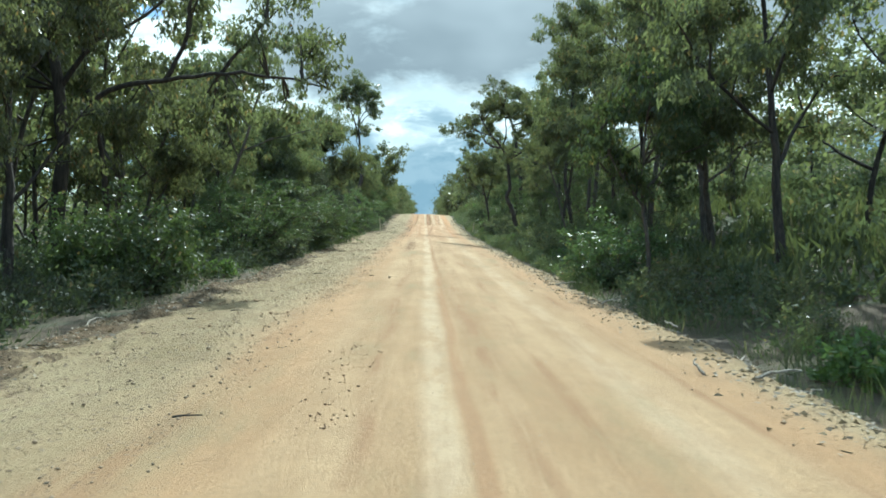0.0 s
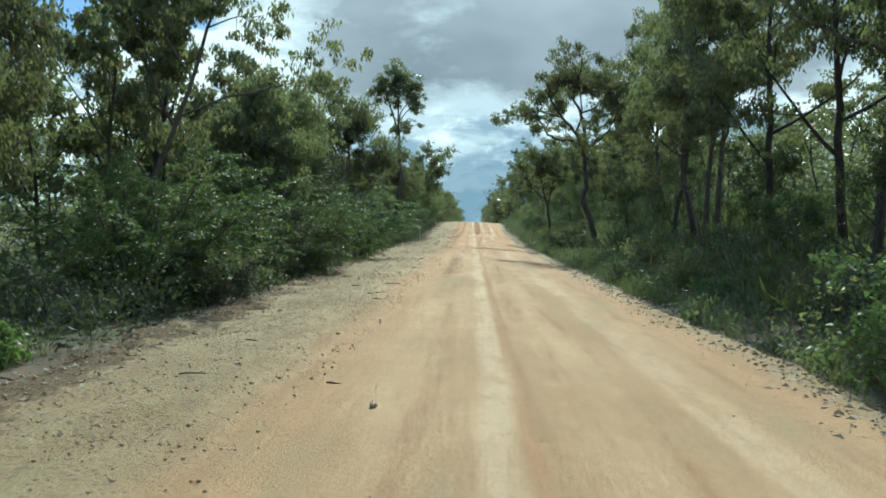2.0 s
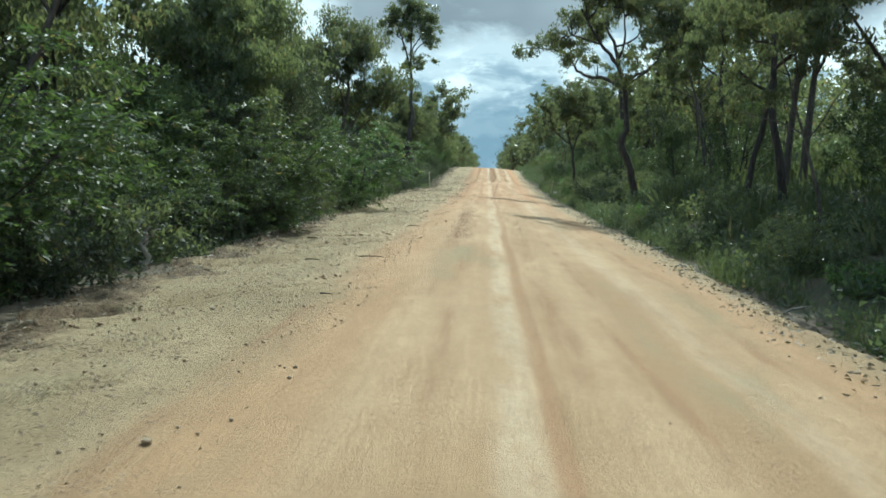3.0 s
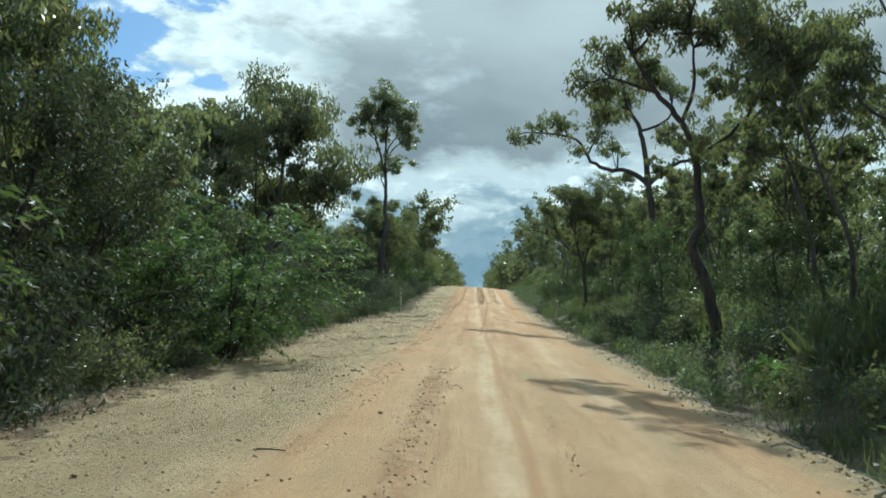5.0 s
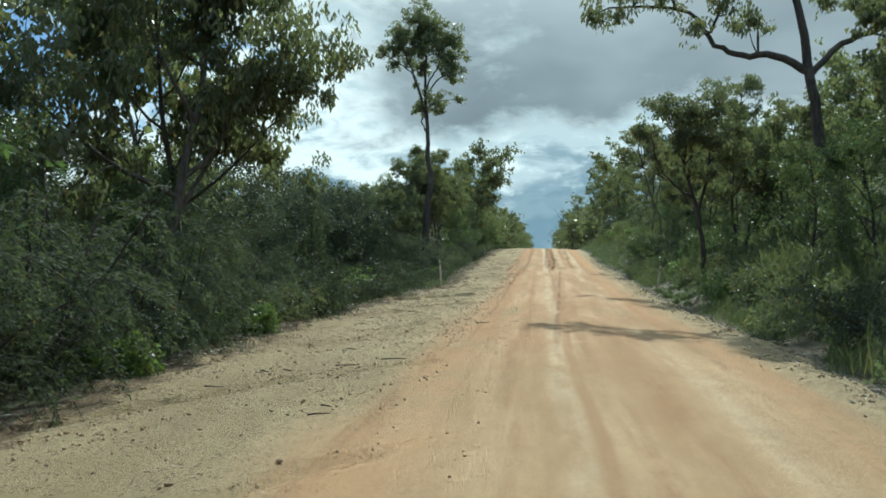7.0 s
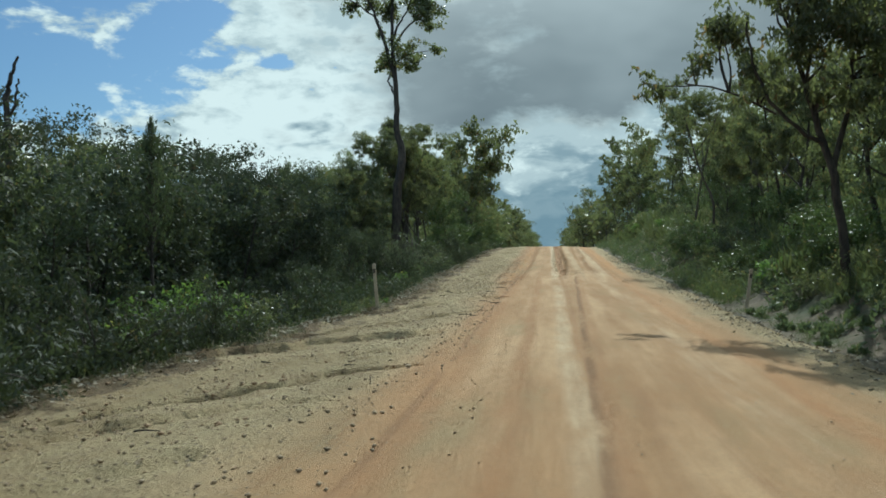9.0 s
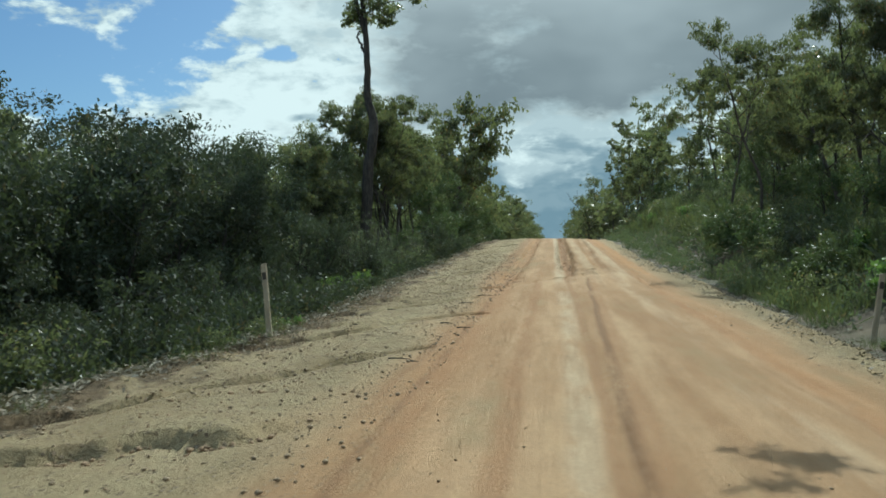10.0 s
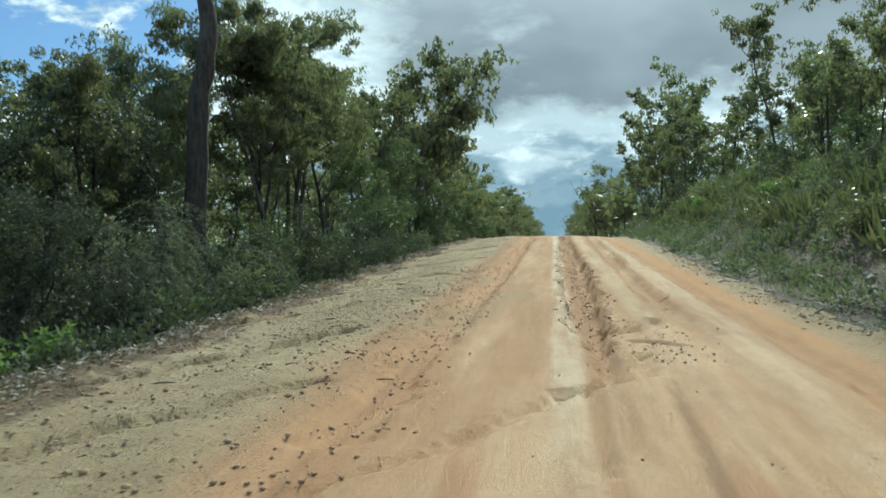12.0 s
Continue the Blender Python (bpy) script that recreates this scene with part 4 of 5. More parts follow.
    fork = shaped_tree(303, [
        ([(0.05, -0.5), (0, 0.8 - g), (-0.05, 3.7 - g), (-0.25, 6.0 - g), (-0.46, 7.6 - g), (-0.7, 9.2 - g), (-1.0, 10.3 - g), (-1.6, 11.3 - g), (-1.9, 12.6 - g)], 0.24, 0.05),
        ([(-0.4, 7.3 - g), (-1.4, 7.9 - g), (-2.36, 8.0 - g), (-3.2, 8.45 - g), (-4.0, 9.5 - g), (-5.8, 9.85 - g), (-7.2, 9.7 - g)], 0.14, 0.02),
        ([(-0.9, 9.9 - g), (-0.3, 10.1 - g), (0.6, 10.7 - g), (0.6, 11.9 - g)], 0.08, 0.03),
        ([(-0.4, 7.2 - g), (0.6, 8.2 - g), (1.8, 8.6 - g), (3.0, 9.0 - g), (4.3, 10.0 - g)], 0.12, 0.03),
        ([(-3.4, 8.7 - g), (-3.0, 9.7 - g), (-2.6, 10.7 - g)], 0.05, 0.02)],
        [(-7.0, 9.7 - g, 0.42), (-5.8, 10.1 - g, 0.55), (-4.5, 10.1 - g, 0.6), (-3.9, 8.8 - g, 0.4), (-3.1, 9.6 - g, 0.5), (-2.6, 10.8 - g, 0.6), (-1.7, 11.7 - g, 0.8), (-2.5, 12.3 - g, 0.7), (-0.5, 12.4 - g, 0.8), (0.6, 11.9 - g, 0.7),
         (-2.1, 9.1 - g, 0.5), (1.8, 9.3 - g, 0.65), (3.0, 9.7 - g, 0.75), (4.3, 10.4 - g, 0.8), (1.9, 8.5 - g, 0.45), (-1.3, 13.1 - g, 0.7), (-6.3, 9.4 - g, 0.3), (0.2, 9.8 - g, 0.4)],
        14000, (0.19, 0.062), 1.1, 3, 1.0)
    single("forked_gum_tree", "big forked gum tree with a limb reaching over the road", "tree", 8.7, 77, fork, M_BARK_DARK, M_GUM, 5)

    # the smaller gum beyond it
    g = ground_at(6.2, 84)
    small = shaped_tree(304, [
        ([(0.1, -0.5), (0.05, 1.2 - g), (-0.15, 3.2 - g), (-0.5, 4.6 - g), (-0.8, 5.9 - g), (-1.0, 7.0 - g)], 0.13, 0.03),
        ([(-0.15, 3.2 - g), (0.2, 4.6 - g), (0.4, 6.0 - g), (0.5, 7.2 - g)], 0.07, 0.02),
        ([(-0.3, 3.9 - g), (-1.1, 4.4 - g), (-1.8, 5.4 - g), (-2.0, 6.5 - g)], 0.055, 0.02),
        ([(-1.3, 4.6 - g), (-2.6, 5.3 - g), (-3.9, 5.4 - g)], 0.03, 0.01)],
        [(-2.0, 6.6 - g, 0.65), (-1.0, 7.1 - g, 0.8), (0.4, 7.2 - g, 0.8), (-0.6, 6.0 - g, 0.7), (-1.6, 5.5 - g, 0.5), (0.7, 6.2 - g, 0.75), (-3.9, 5.4 - g, 0.3), (-3.0, 5.6 - g, 0.28), (1.2, 5.6 - g, 0.6), (-0.2, 5.0 - g, 0.5)],
        10500, (0.18, 0.066), 0.9)
    single("gum_tree", "small branching gum tree with hanging leaf clumps", "tree", 6.2, 84, small, M_BARK_DARK, M_GUM, 4)

    # the gum whose long limb hangs over the verge near the start
    g = ground_at(-8.6, 20)
    over = shaped_tree(305, [
        ([(0, -0.5), (0.1, 1.5 - g), (0.3, 3.2 - g), (0.1, 5.0 - g), (-0.3, 6.6 - g), (-0.5, 8.6 - g)], 0.21, 0.06),
        ([(0.3, 3.4 - g), (1.4, 4.4 - g), (3.0, 4.65 - g), (4.4, 4.75 - g), (5.6, 4.6 - g), (6.4, 4.4 - g)], 0.075, 0.015),
        ([(0.2, 4.4 - g), (1.2, 5.8 - g), (1.6, 7.2 - g), (1.5, 8.8 - g)], 0.07, 0.02),
        ([(2.6, 4.6 - g), (3.2, 5.6 - g), (3.4, 6.7 - g), (4.2, 7.6 - g)], 0.06, 0.02),
        ([(3.8, 4.7 - g), (4.6, 5.5 - g), (5.3, 6.2 - g)], 0.05, 0.015),
        ([(1.0, 5.5 - g), (2.4, 6.4 - g), (2.9, 7.6 - g)], 0.05, 0.02)],
        [(6.3, 4.9 - g, 0.45), (6.0, 5.8 - g, 0.6), (5.3, 6.6 - g, 0.75), (4.9, 5.4 - g, 0.5), (4.3, 7.3 - g, 0.8), (3.4, 6.3 - g, 0.6), (2.4, 7.4 - g, 0.8), (1.2, 6.9 - g, 0.7), (0.1, 7.5 - g, 0.9), (-0.9, 6.5 - g, 0.9), (4.3, 4.2 - g, 0.5), (3.5, 3.9 - g, 0.5),
         (5.2, 4.1 - g, 0.45), (1.6, 8.7 - g, 0.9), (3.3, 8.4 - g, 0.8), (-0.6, 8.7 - g, 1.0), (2.2, 4.1 - g, 0.45), (-1.4, 5.0 - g, 0.8)],
        15000, (0.17, 0.06), 1.0, 3, 1.2)
    single("gum_tree", "spreading gum tree with a long bare limb over the verge", "tree", -8.6, 20, over, M_BARK_DARK, M_GUM, 6)

    # the pale sapling at the right verge
    sap = shaped_tree(308, [
        ([(0.1, -0.3), (0.05, 1.2), (-0.1, 2.4), (0.0, 3.6), (0.1, 4.9)], 0.06, 0.015),
        ([(-0.05, 2.0), (-0.6, 2.8), (-1.0, 3.6), (-1.1, 4.1)], 0.03, 0.01),
        ([(0.0, 2.4), (0.6, 3.1), (0.9, 4.0)], 0.03, 0.01)],
        [(-0.6, 3.2, 0.5), (0.4, 3.6, 0.55), (-0.9, 4.1, 0.45), (0.0, 4.6, 0.55), (0.8, 4.4, 0.45), (1.1, 3.3, 0.45), (-1.3, 3.4, 0.38), (-0.2, 2.6, 0.38), (0.2, 5.2, 0.4), (0.7, 2.5, 0.35)],
        6000, (0.16, 0.055), 1.1, 3, 0.8)
    single("gum_sapling", "young gum sapling with pale drooping leaves at the verge", "tree", 5.0, 19.4, sap, M_BARK, M_WATTLE, 3)

    # a narrow spire of a young she-oak in the scrub
    rng = np.random.default_rng(306)
    trunk, rad, _ = limb(rng, (0, 0, -0.3), (0, 0, 1), 5.6 - ground_at(-9.7, 84.4), 0.07, 0.006, 10, 0.05, 0.02)
    br, tips = [(trunk, rad)], []
    for k in range(110):
        f = 0.5 + 0.5 * k / 110
        p = np.array([np.interp(f * 10, np.arange(11), trunk[:, a]) for a in range(3)])
        a = k * 2.4
        out, rise = min(0.6, 1.9 * (1.0 - f)) * rng.uniform(0.4, 1.0), min(0.75, 0.12 + 3.0 * (1.0 - f))
        e = p + np.array([math.cos(a) * out, math.sin(a) * out, rise])
        mid = p + np.array([math.cos(a) * out * 0.7, math.sin(a) * out * 0.7, rise * 0.4])
        br.append((np.array([p, mid, e]), np.array([0.012, 0.008, 0.003])))
        for g in (0.15, 0.5, 0.85):
            tips.append((mid + (e - mid) * g, (0.085 - 0.045 * g) * min(1.0, 0.3 + 4.5 * (1.0 - f))))
    spire = (br, leaf_cloud(rng, tips, 9000, (0.13, 0.011), 0.7, -1.4, 1.8))
    single("she_oak_tree", "narrow pointed she-oak rising above the scrub", "tree", -9.7, 84.4, spire, M_BARK_DARK, M_FROND)

    # the bare forked top of a dead gum above the scrub
    g = ground_at(-18.0, 91.0)
    stag = shaped_tree(309, [
        ([(0, -0.3), (0.1, 3.0 - g), (0.0, 6.9 - g), (0.16, 7.9 - g), (0.3, 8.35 - g), (0.5, 8.75 - g)], 0.14, 0.035),
        ([(0.0, 6.6 - g), (0.3, 7.05 - g), (0.42, 7.5 - g), (0.5, 8.0 - g)], 0.06, 0.03),
        ([(0.03, 7.4 - g), (-0.06, 7.55 - g)], 0.03, 0.02)],
        [(-0.5, 3.8 - g, 0.9), (0.6, 4.4 - g, 0.9), (0.1, 5.4 - g, 0.8)], 1500, (0.2, 0.08), 0.8, 2)
    single("gum_tree", "dying gum tree with a bare forked top above the scrub", "tree", -18.0, 91.0, stag, M_BARK_DARK, M_GUM, 3)

    # bare branched sapling against the sky at the crest
    dead = shaped_tree(307, [
        ([(0, -0.3), (0.1, 3.0), (-0.3, 6.0), (-0.9, 8.6)], 0.16, 0.03),
        ([(-0.1, 4.8), (-1.2, 6.6), (-2.2, 7.6), (-3.0, 9.2)], 0.07, 0.015),
        ([(-1.4, 6.8), (-1.6, 8.0), (-1.5, 9.4)], 0.04, 0.012),
        ([(-0.3, 5.6), (1.2, 7.4), (2.2, 8.0)], 0.06, 0.015)],
        [(1.2, 6.6, 1.5), (3.2, 6.0, 1.6), (0.4, 4.8, 1.7), (2.6, 4.4, 1.8), (4.6, 5.0, 1.5), (5.4, 3.6, 1.6), (-1.4, 4.2, 1.4)], 5000, (0.3, 0.16), 0.6)
    single("gum_tree", "half-dead gum tree with bare twigs against the sky", "tree", 5.2, 205, dead, M_BARK_DARK, M_GUM)


single_trees()


# ---- the wood on both sides ----
def placed_plants():
    """Trees and bushes that can be told apart: (spec, x, y, scale, turn)."""
    for sp, x, y, s, turn in [
        # left side
        (SHRUBS[0], -5.9, 17.8, 1.02, 20), (SHRUBS[0], -6.9, 18.6, 0.9, 120), (GUMS[2], -8.4, 13.0, 0.62, 0), (GUMS[2], -8.6, 25.0, 0.66, 50),
        (ROUND[1], -6.3, 29.0, 0.84, 10), (WATTLES[1], -7.8, 31.5, 0.50, 200), (GUMS[3], -8.0, 34.0, 0.95, 250), (ROUND[0], -5.5, 39.0, 0.86, 80), (ROUND[1], -5.9, 35.4, 0.5, 150),
        (GUMS[2], -8.3, 43.0, 0.80, 40), (GUMS[2], -8.1, 48.2, 0.90, 130), (GUMS[2], -9.6, 45.5, 0.88, 10), (GUMS[2], -8.7, 51.4, 0.80, 250), (GUMS[2], -9.8, 54.4, 0.68, 20), (SHADED_WATTLES[0], -7.1, 49.0, 0.85, 100), (SHADED_WATTLES[1], -6.9, 46.2, 0.8, 30), (GUMS[1], -9.4, 37.0, 0.86, 300),
        (ROUND[0], -5.35, 52.3, 1.04, 280), (FEATHER[1], -5.9, 53.0, 0.55, 90), (SHADED_WATTLES[0], -7.4, 42.0, 0.75, 20),
        (GUMS[2], -8.9, 66.8, 1.20, 70), (GUMS[1], -8.6, 69.0, 0.90, 160), (GUMS[2], -10.7, 65.4, 0.88, 200), (GUMS[0], -11.6, 68.0, 0.84, 30), (GUMS[1], -10.4, 60.5, 0.60, 220), (GUMS[0], -10.8, 71.0, 0.88, 20),
        (FEATHER[0], -6.0, 54.6, 0.95, 0), (FEATHER[1], -6.6, 57.0, 1.2, 70), (FEATHER[0], -6.9, 59.6, 1.35, 140), (FEATHER[1], -7.0, 63.0, 1.2, 210), (FEATHER[0], -7.6, 66.5, 1.1, 280), (FEATHER[1], -8.2, 58.4, 1.5, 20),
        (SHADED_WATTLES[0], -6.6, 44.0, 0.62, 200), (SHRUBS[1], -4.85, 86.7, 0.28, 0), (SHRUBS[1], -5.0, 85.0, 0.24, 80), (SHRUBS[3], -4.75, 87.8, 0.26, 30), (SHRUBS[3], -6.2, 66.0, 0.9, 60), (SHRUBS[3], -6.3, 71.5, 0.8, 30), (SHRUBS[4], -7.2, 80.6, 0.82, 0), (SHRUBS[4], -8.9, 89.0, 0.7, 90), (SHRUBS[3], -5.4, 22.6, 0.6, 0), (SHRUBS[3], -6.1, 60.4, 0.8, 0), (SHRUBS[4], -7.0, 95.5, 0.55, 0),
        (SHRUBS[3], -7.3, 102.9, 1.15, 40), (FEATHER[2], -7.3, 106.6, 0.85, 0), (FEATHER[2], -7.9, 108.8, 1.05, 40), (FEATHER[2], -9.0, 107.4, 1.0, 140), (SHRUBS[3], -6.9, 107.2, 0.9, 200),
        (GUMS[1], -10.4, 110.6, 0.62, 90), (GUMS[3], -12.8, 101.5, 0.58, 0), (GUMS[3], -9.8, 119.5, 0.84, 200), (GUMS[3], -8.5, 117.0, 0.80, 30), (GUMS[4], -10.0, 125.0, 0.84, 310),
        (GUMS[2], -9.2, 143.5, 1.38, 10), (GUMS[2], -7.6, 139.5, 1.16, 100), (GUMS[2], -7.2, 149.0, 0.85, 190), (WATTLES[1], -6.8, 133.0, 0.8, 20),
        # gums added to cast shade on the left verge
        (GUMS[1], -7.9, 16.4, 0.80, 30), (GUMS[4], -8.9, 23.6, 0.78, 140), (GUMS[0], -7.8, 9.6, 0.86, 250),
        # right side
        (SHRUBS[0], 4.9, 21.7, 0.85, 10), (GUMS[3], 6.0, 36.4, 0.46, 0), (SHRUBS[1], 5.3, 35.0, 0.8, 40), (GUMS[4], 7.2, 45.0, 0.80, 200),
        (GUMS[3], 9.4, 61.0, 0.66, 120), (GUMS[0], 11.4, 81.0, 0.62, 120), (GUMS[2], 10.6, 65.0, 0.66, 10), (GUMS[2], 11.6, 92.0, 0.68, 90), (GUMS[3], 9.2, 67.5, 0.62, 20), (GUMS[1], 11.6, 70.5, 0.62, 300), (GUMS[2], 8.6, 88.0, 0.66, 40), (GUMS[1], 12.0, 86.5, 0.66, 0),
        (GUMS[3], 7.4, 105.7, 0.72, 70), (GUMS[3], 7.8, 112.2, 0.66, 170), (SHRUBS[0], 6.3, 104.6, 0.75, 0), (SHRUBS[0], 6.5, 100.6, 0.62, 80), (SHRUBS[0], 6.0, 93.6, 0.55, 160), (SHRUBS[4], 5.6, 77.4, 0.5, 30), (SHRUBS[0], 7.3, 87.5, 0.8, 200), (SHRUBS[1], 7.0, 82.5, 0.7, 0), (SHRUBS[1], 6.0, 85.6, 0.5, 70), (SHRUBS[1], 6.7, 84.2, 0.6, 150), (SHRUBS[1], 6.2, 80.6, 0.42, 220),
        (GUMS[1], 12.5, 118.0, 0.75, 20), (GUMS[0], 13.5, 146.0, 0.92, 90), (GUMS[1], 9.8, 166.0, 1.15, 210), (GUMS[3], 11.2, 172.0, 1.05, 30),
    ]:
        plant(sp, x, y, turn, s)


def rows_of_wood():
    rng = np.random.default_rng(77)

    def pick(specs, weights):
        return specs[int(rng.choice(len(specs), p=np.array(weights) / sum(weights)))]

    def row(specs, weights, y0, y1, x0, x1, gap, s0, s1):
        y = y0
        while y < y1:
            sp, x, turn, s = pick(specs, weights), rng.uniform(x0, x1), rng.uniform(0, 360), rng.uniform(s0, s1)
            if not (4.0 < x < 7.4 and 75.5 < y < 88.5) and not (-8.0 < x < -5.4 and 96 < y < 103.4):
                plant(sp, x, y, turn, s)
            y += rng.uniform(0.7, 1.35) * gap

    # left: tall to the clearing, lower scrub beside it, tall again to the crest
    row(GUMS, (3, 2, 3, 1, 2), 4, 30, -11.5, -9.0, 3.2, 0.8, 1.0)
    row(GUMS, (2, 2, 3, 1, 0), 30, 47, -11.5, -9.4, 3.2, 0.66, 0.84)
    row(GUMS, (1, 2, 3, 1, 0), 48, 63, -12.0, -10.0, 3.0, 0.46, 0.58)
    row(SHADED_WATTLES, (3, 3), 74, 112, -14.8, -11.0, 2.3, 0.80, 1.08)
    row(GUMS, (1, 1, 0, 3, 0), 84, 112, -15.5, -12.5, 11.0, 0.52, 0.62)
    row(BACK, (1, 1, 6), 76, 122, -26.5, -22.0, 2.8, 0.68, 0.82)
    row(BACK, (1, 1, 6), 80, 126, -33.0, -28.0, 2.8, 0.78, 0.94)
    row(GUMS, (2, 2, 1, 4, 1), 114, 140, -11.5, -9.0, 3.0, 0.70, 0.86)
    row(GUMS, (2, 2, 3, 2, 1), 146, 215, -9.2, -7.6, 4.2, 0.70, 0.84)
    row(BACK, (2, 2, 3), 215, 300, -8.8, -7.4, 5.5, 0.86, 1.04)
    row(BACK, (2, 2, 3), 300, 470, -8.6, -7.2, 8.0, 0.95, 1.12)
    # right: along the hillside
    row(GUMS, (3, 2, 1, 3, 3), 4, 46, 7.0, 9.5, 4.2, 0.84, 1.02)
    row(GUMS, (2, 1, 0, 3, 2), 47, 60, 7.6, 9.6, 3.6, 0.74, 0.88)
    row(GUMS, (1, 2, 3, 2, 0), 60, 88, 9.5, 13.5, 3.4, 0.48, 0.64)
    row(GUMS, (2, 2, 2, 2, 1), 88, 104, 8.5, 10.5, 3.4, 0.55, 0.72)
    row(GUMS, (1, 2, 3, 2, 0), 104, 122, 9.5, 12.5, 3.0, 0.46, 0.60)
    row(GUMS, (1, 2, 3, 2, 0), 122, 150, 11.0, 14.5, 3.2, 0.44, 0.58)
    row(GUMS, (2, 2, 2, 2, 1), 150, 215, 8.2, 10.5, 4.6, 0.55, 0.75)
    row(BACK, (2, 2, 3), 224, 300, 7.6, 9.0, 5.5, 0.80, 0.98)
    row(BACK, (2, 2, 3), 300, 470, 7.0, 8.4, 8.0, 0.84, 1.0)
    # under-storey
    row(WATTLES, (2, 2, 3), 31, 46, -8.0, -6.8, 2.9, 0.45, 0.75)
    row(WATTLES, (2, 2, 3), 50, 72, -9.5, -8.2, 3.0, 0.45, 0.7)
    row(SHADED_WATTLES, (3, 2), 74, 106, -10.5, -8.8, 2.4, 0.36, 0.60)
    row(SHADED_WATTLES, (2, 3), 74, 107, -14.0, -11.0, 2.6, 0.7, 0.95)
    row(WATTLES, (2, 2, 3), 112, 126, -7.8, -6.9, 3.6, 0.28, 0.4)
    row(WATTLES, (2, 2, 3), 126, 190, -7.6, -6.7, 3.6, 0.45, 0.7)
    row(WATTLES, (1, 2, 2), 30, 112, 7.0, 10.0, 5.0, 0.35, 0.6)
    row(WATTLES, (1, 2, 2), 112, 190, 9.0, 12.0, 5.0, 0.3, 0.5)
    for y0, y1, x0, x1, gap in ((4, 30, -7.5, -6.0, 3.4), (30, 50, -6.1, -5.4, 3.0), (112, 170, -6.6, -5.8, 2.6), (4, 60, 4.7, 6.4, 2.4), (60, 104, 5.4, 7.4, 2.2), (104, 150, 6.4, 9.0, 2.2)):
        row(SHRUBS, (0, 3, 3, 0, 0) if y0 < 10 and x0 < 0 else (0, 3, 2, 1, 0), y0, y1, x0, x1, gap, 0.45, 0.85)
    row(SHRUBS, (0, 2, 5, 0, 0), 64, 112, -8.0, -5.8, 1.8, 0.4, 0.75)
    # depth
    for x0, x1, gap in ((-15.0, -12.0, 3.6), (-19.5, -15.5, 4.0), (11.0, 14.0, 6.4), (15, 19.5, 5.4)):
        y = 3.0
        while y < 178:
            low = (0.50 if y < 112 else 0.56) if (-15.2 < x0 < 0 and 70 < y < 138) else (0.56 if y < 104 else 0.60) if (x0 < 0 and 70 < y < 138) else 0.62 if y > 100 else 0.52 if (x0 > 0 and y > 46) else 0.56 if (x0 < 0 and 46 < y < 68) else 0.95
            if x0 < 0 and 68 < y < 112:
                plant(pick(SHADED_WATTLES, (1, 1)), rng.uniform(x0, x1), y, rng.uniform(0, 360), low * 1.9 * rng.uniform(0.85, 1.15))
            else:
                plant(pick(BACK, (2, 2, 3)), rng.uniform(x0, x1), y, rng.uniform(0, 360), low * rng.uniform(0.85, 1.15))
            y += rng.uniform(0.7, 1.4) * gap * (1.35 if x0 > 0 and y < 46 else 1.0)


def heights_at(x, y):
    return land_height(np.asarray(x, float), np.asarray(y, float))


def undergrowth():
    """What nobody could count: grass, low scrub, the far wood and litter."""
    rng = np.random.default_rng(91)

    def stuff(name, label, category, co, f, mat):
        tagged(new(name, raw_mesh(name, co, f, mat)), label, category, kind="stuff")

    # tall grass tufts along the verges
    xs, ys, hs = [], [], []
    for n, y0, y1, side, d0, d1, h0, h1 in ((1500, 3, 112, 1, 0.15, 2.6, 0.25, 0.65), (320, 3, 62, -1, 0.1, 1.6, 0.15, 0.4), (360, 62, 125, -1, 0.1, 2.5, 0.15, 0.4), (260, 60, 112, -1, -0.4, 0.2, 0.12, 0.28), (900, 60, 104, 1, 0.3, 4.5, 0.4, 0.85), (900, 85, 150, 1, 0.8, 6.0, 0.25, 0.6)):
        y = rng.uniform(y0, y1, n)
        d = d0 + (d1 - d0) * rng.uniform(0, 1, n) ** 1.2
        keep = vnoise(y * 0.5, d * 0.8, 5) > -0.22
        x = np.where(side > 0, road_right(y) + d, road_left(y) - d)
        xs.append(x[keep]), ys.append(y[keep]), hs.append(rng.uniform(h0, h1, n)[keep])
    x, y, h = np.concatenate(xs), np.concatenate(ys), np.concatenate(hs)
    h = np.where((x > 0) & (x < 5.9) & (y > 74) & (y < 88), h * 0.35, h)
    k = 13
    z = np.where((x > road_left(y)) & (x < road_right(y)), np.maximum(road_height(x, y), heights_at(x, y)), heights_at(x, y))
    cen = np.repeat(np.stack([x, y, z - 0.03], -1), k, 0) + rng.normal(size=(len(x) * k, 3)) * np.array([0.09, 0.09, 0.0])
    ax = rng.normal(size=(len(cen), 3)) * 0.33 + np.array([0, 0, 1.0])
    L = np.repeat(h, k)[:, None]
    co, f = blades(np.zeros((len(cen), 3)), ax, 1.0, 0.022, rng)
    co = co.reshape(-1, 4, 3)
    co = co * np.array([1, 1, 1]) * L[:, None] + cen[:, None]
    stuff("roadside_grass", "long green and straw-coloured grass along the verges", "grass", co.reshape(-1, 3), f, M_GRASS)

    # grass on the open hillside
    n = 6200
    y = rng.uniform(8, 150, n)
    d = 2.0 + 15.0 * rng.uniform(0, 1, n) ** 1.1
    x = road_right(y) + d
    keep = vnoise(x * 0.35, y * 0.3, 15) > -0.26
    x, y, d = x[keep], y[keep], d[keep]
    h = rng.uniform(0.35, 0.8, len(x)) * np.where((x < 6.4) & (y > 74) & (y < 88), 0.4, 1.0)
    k = 17
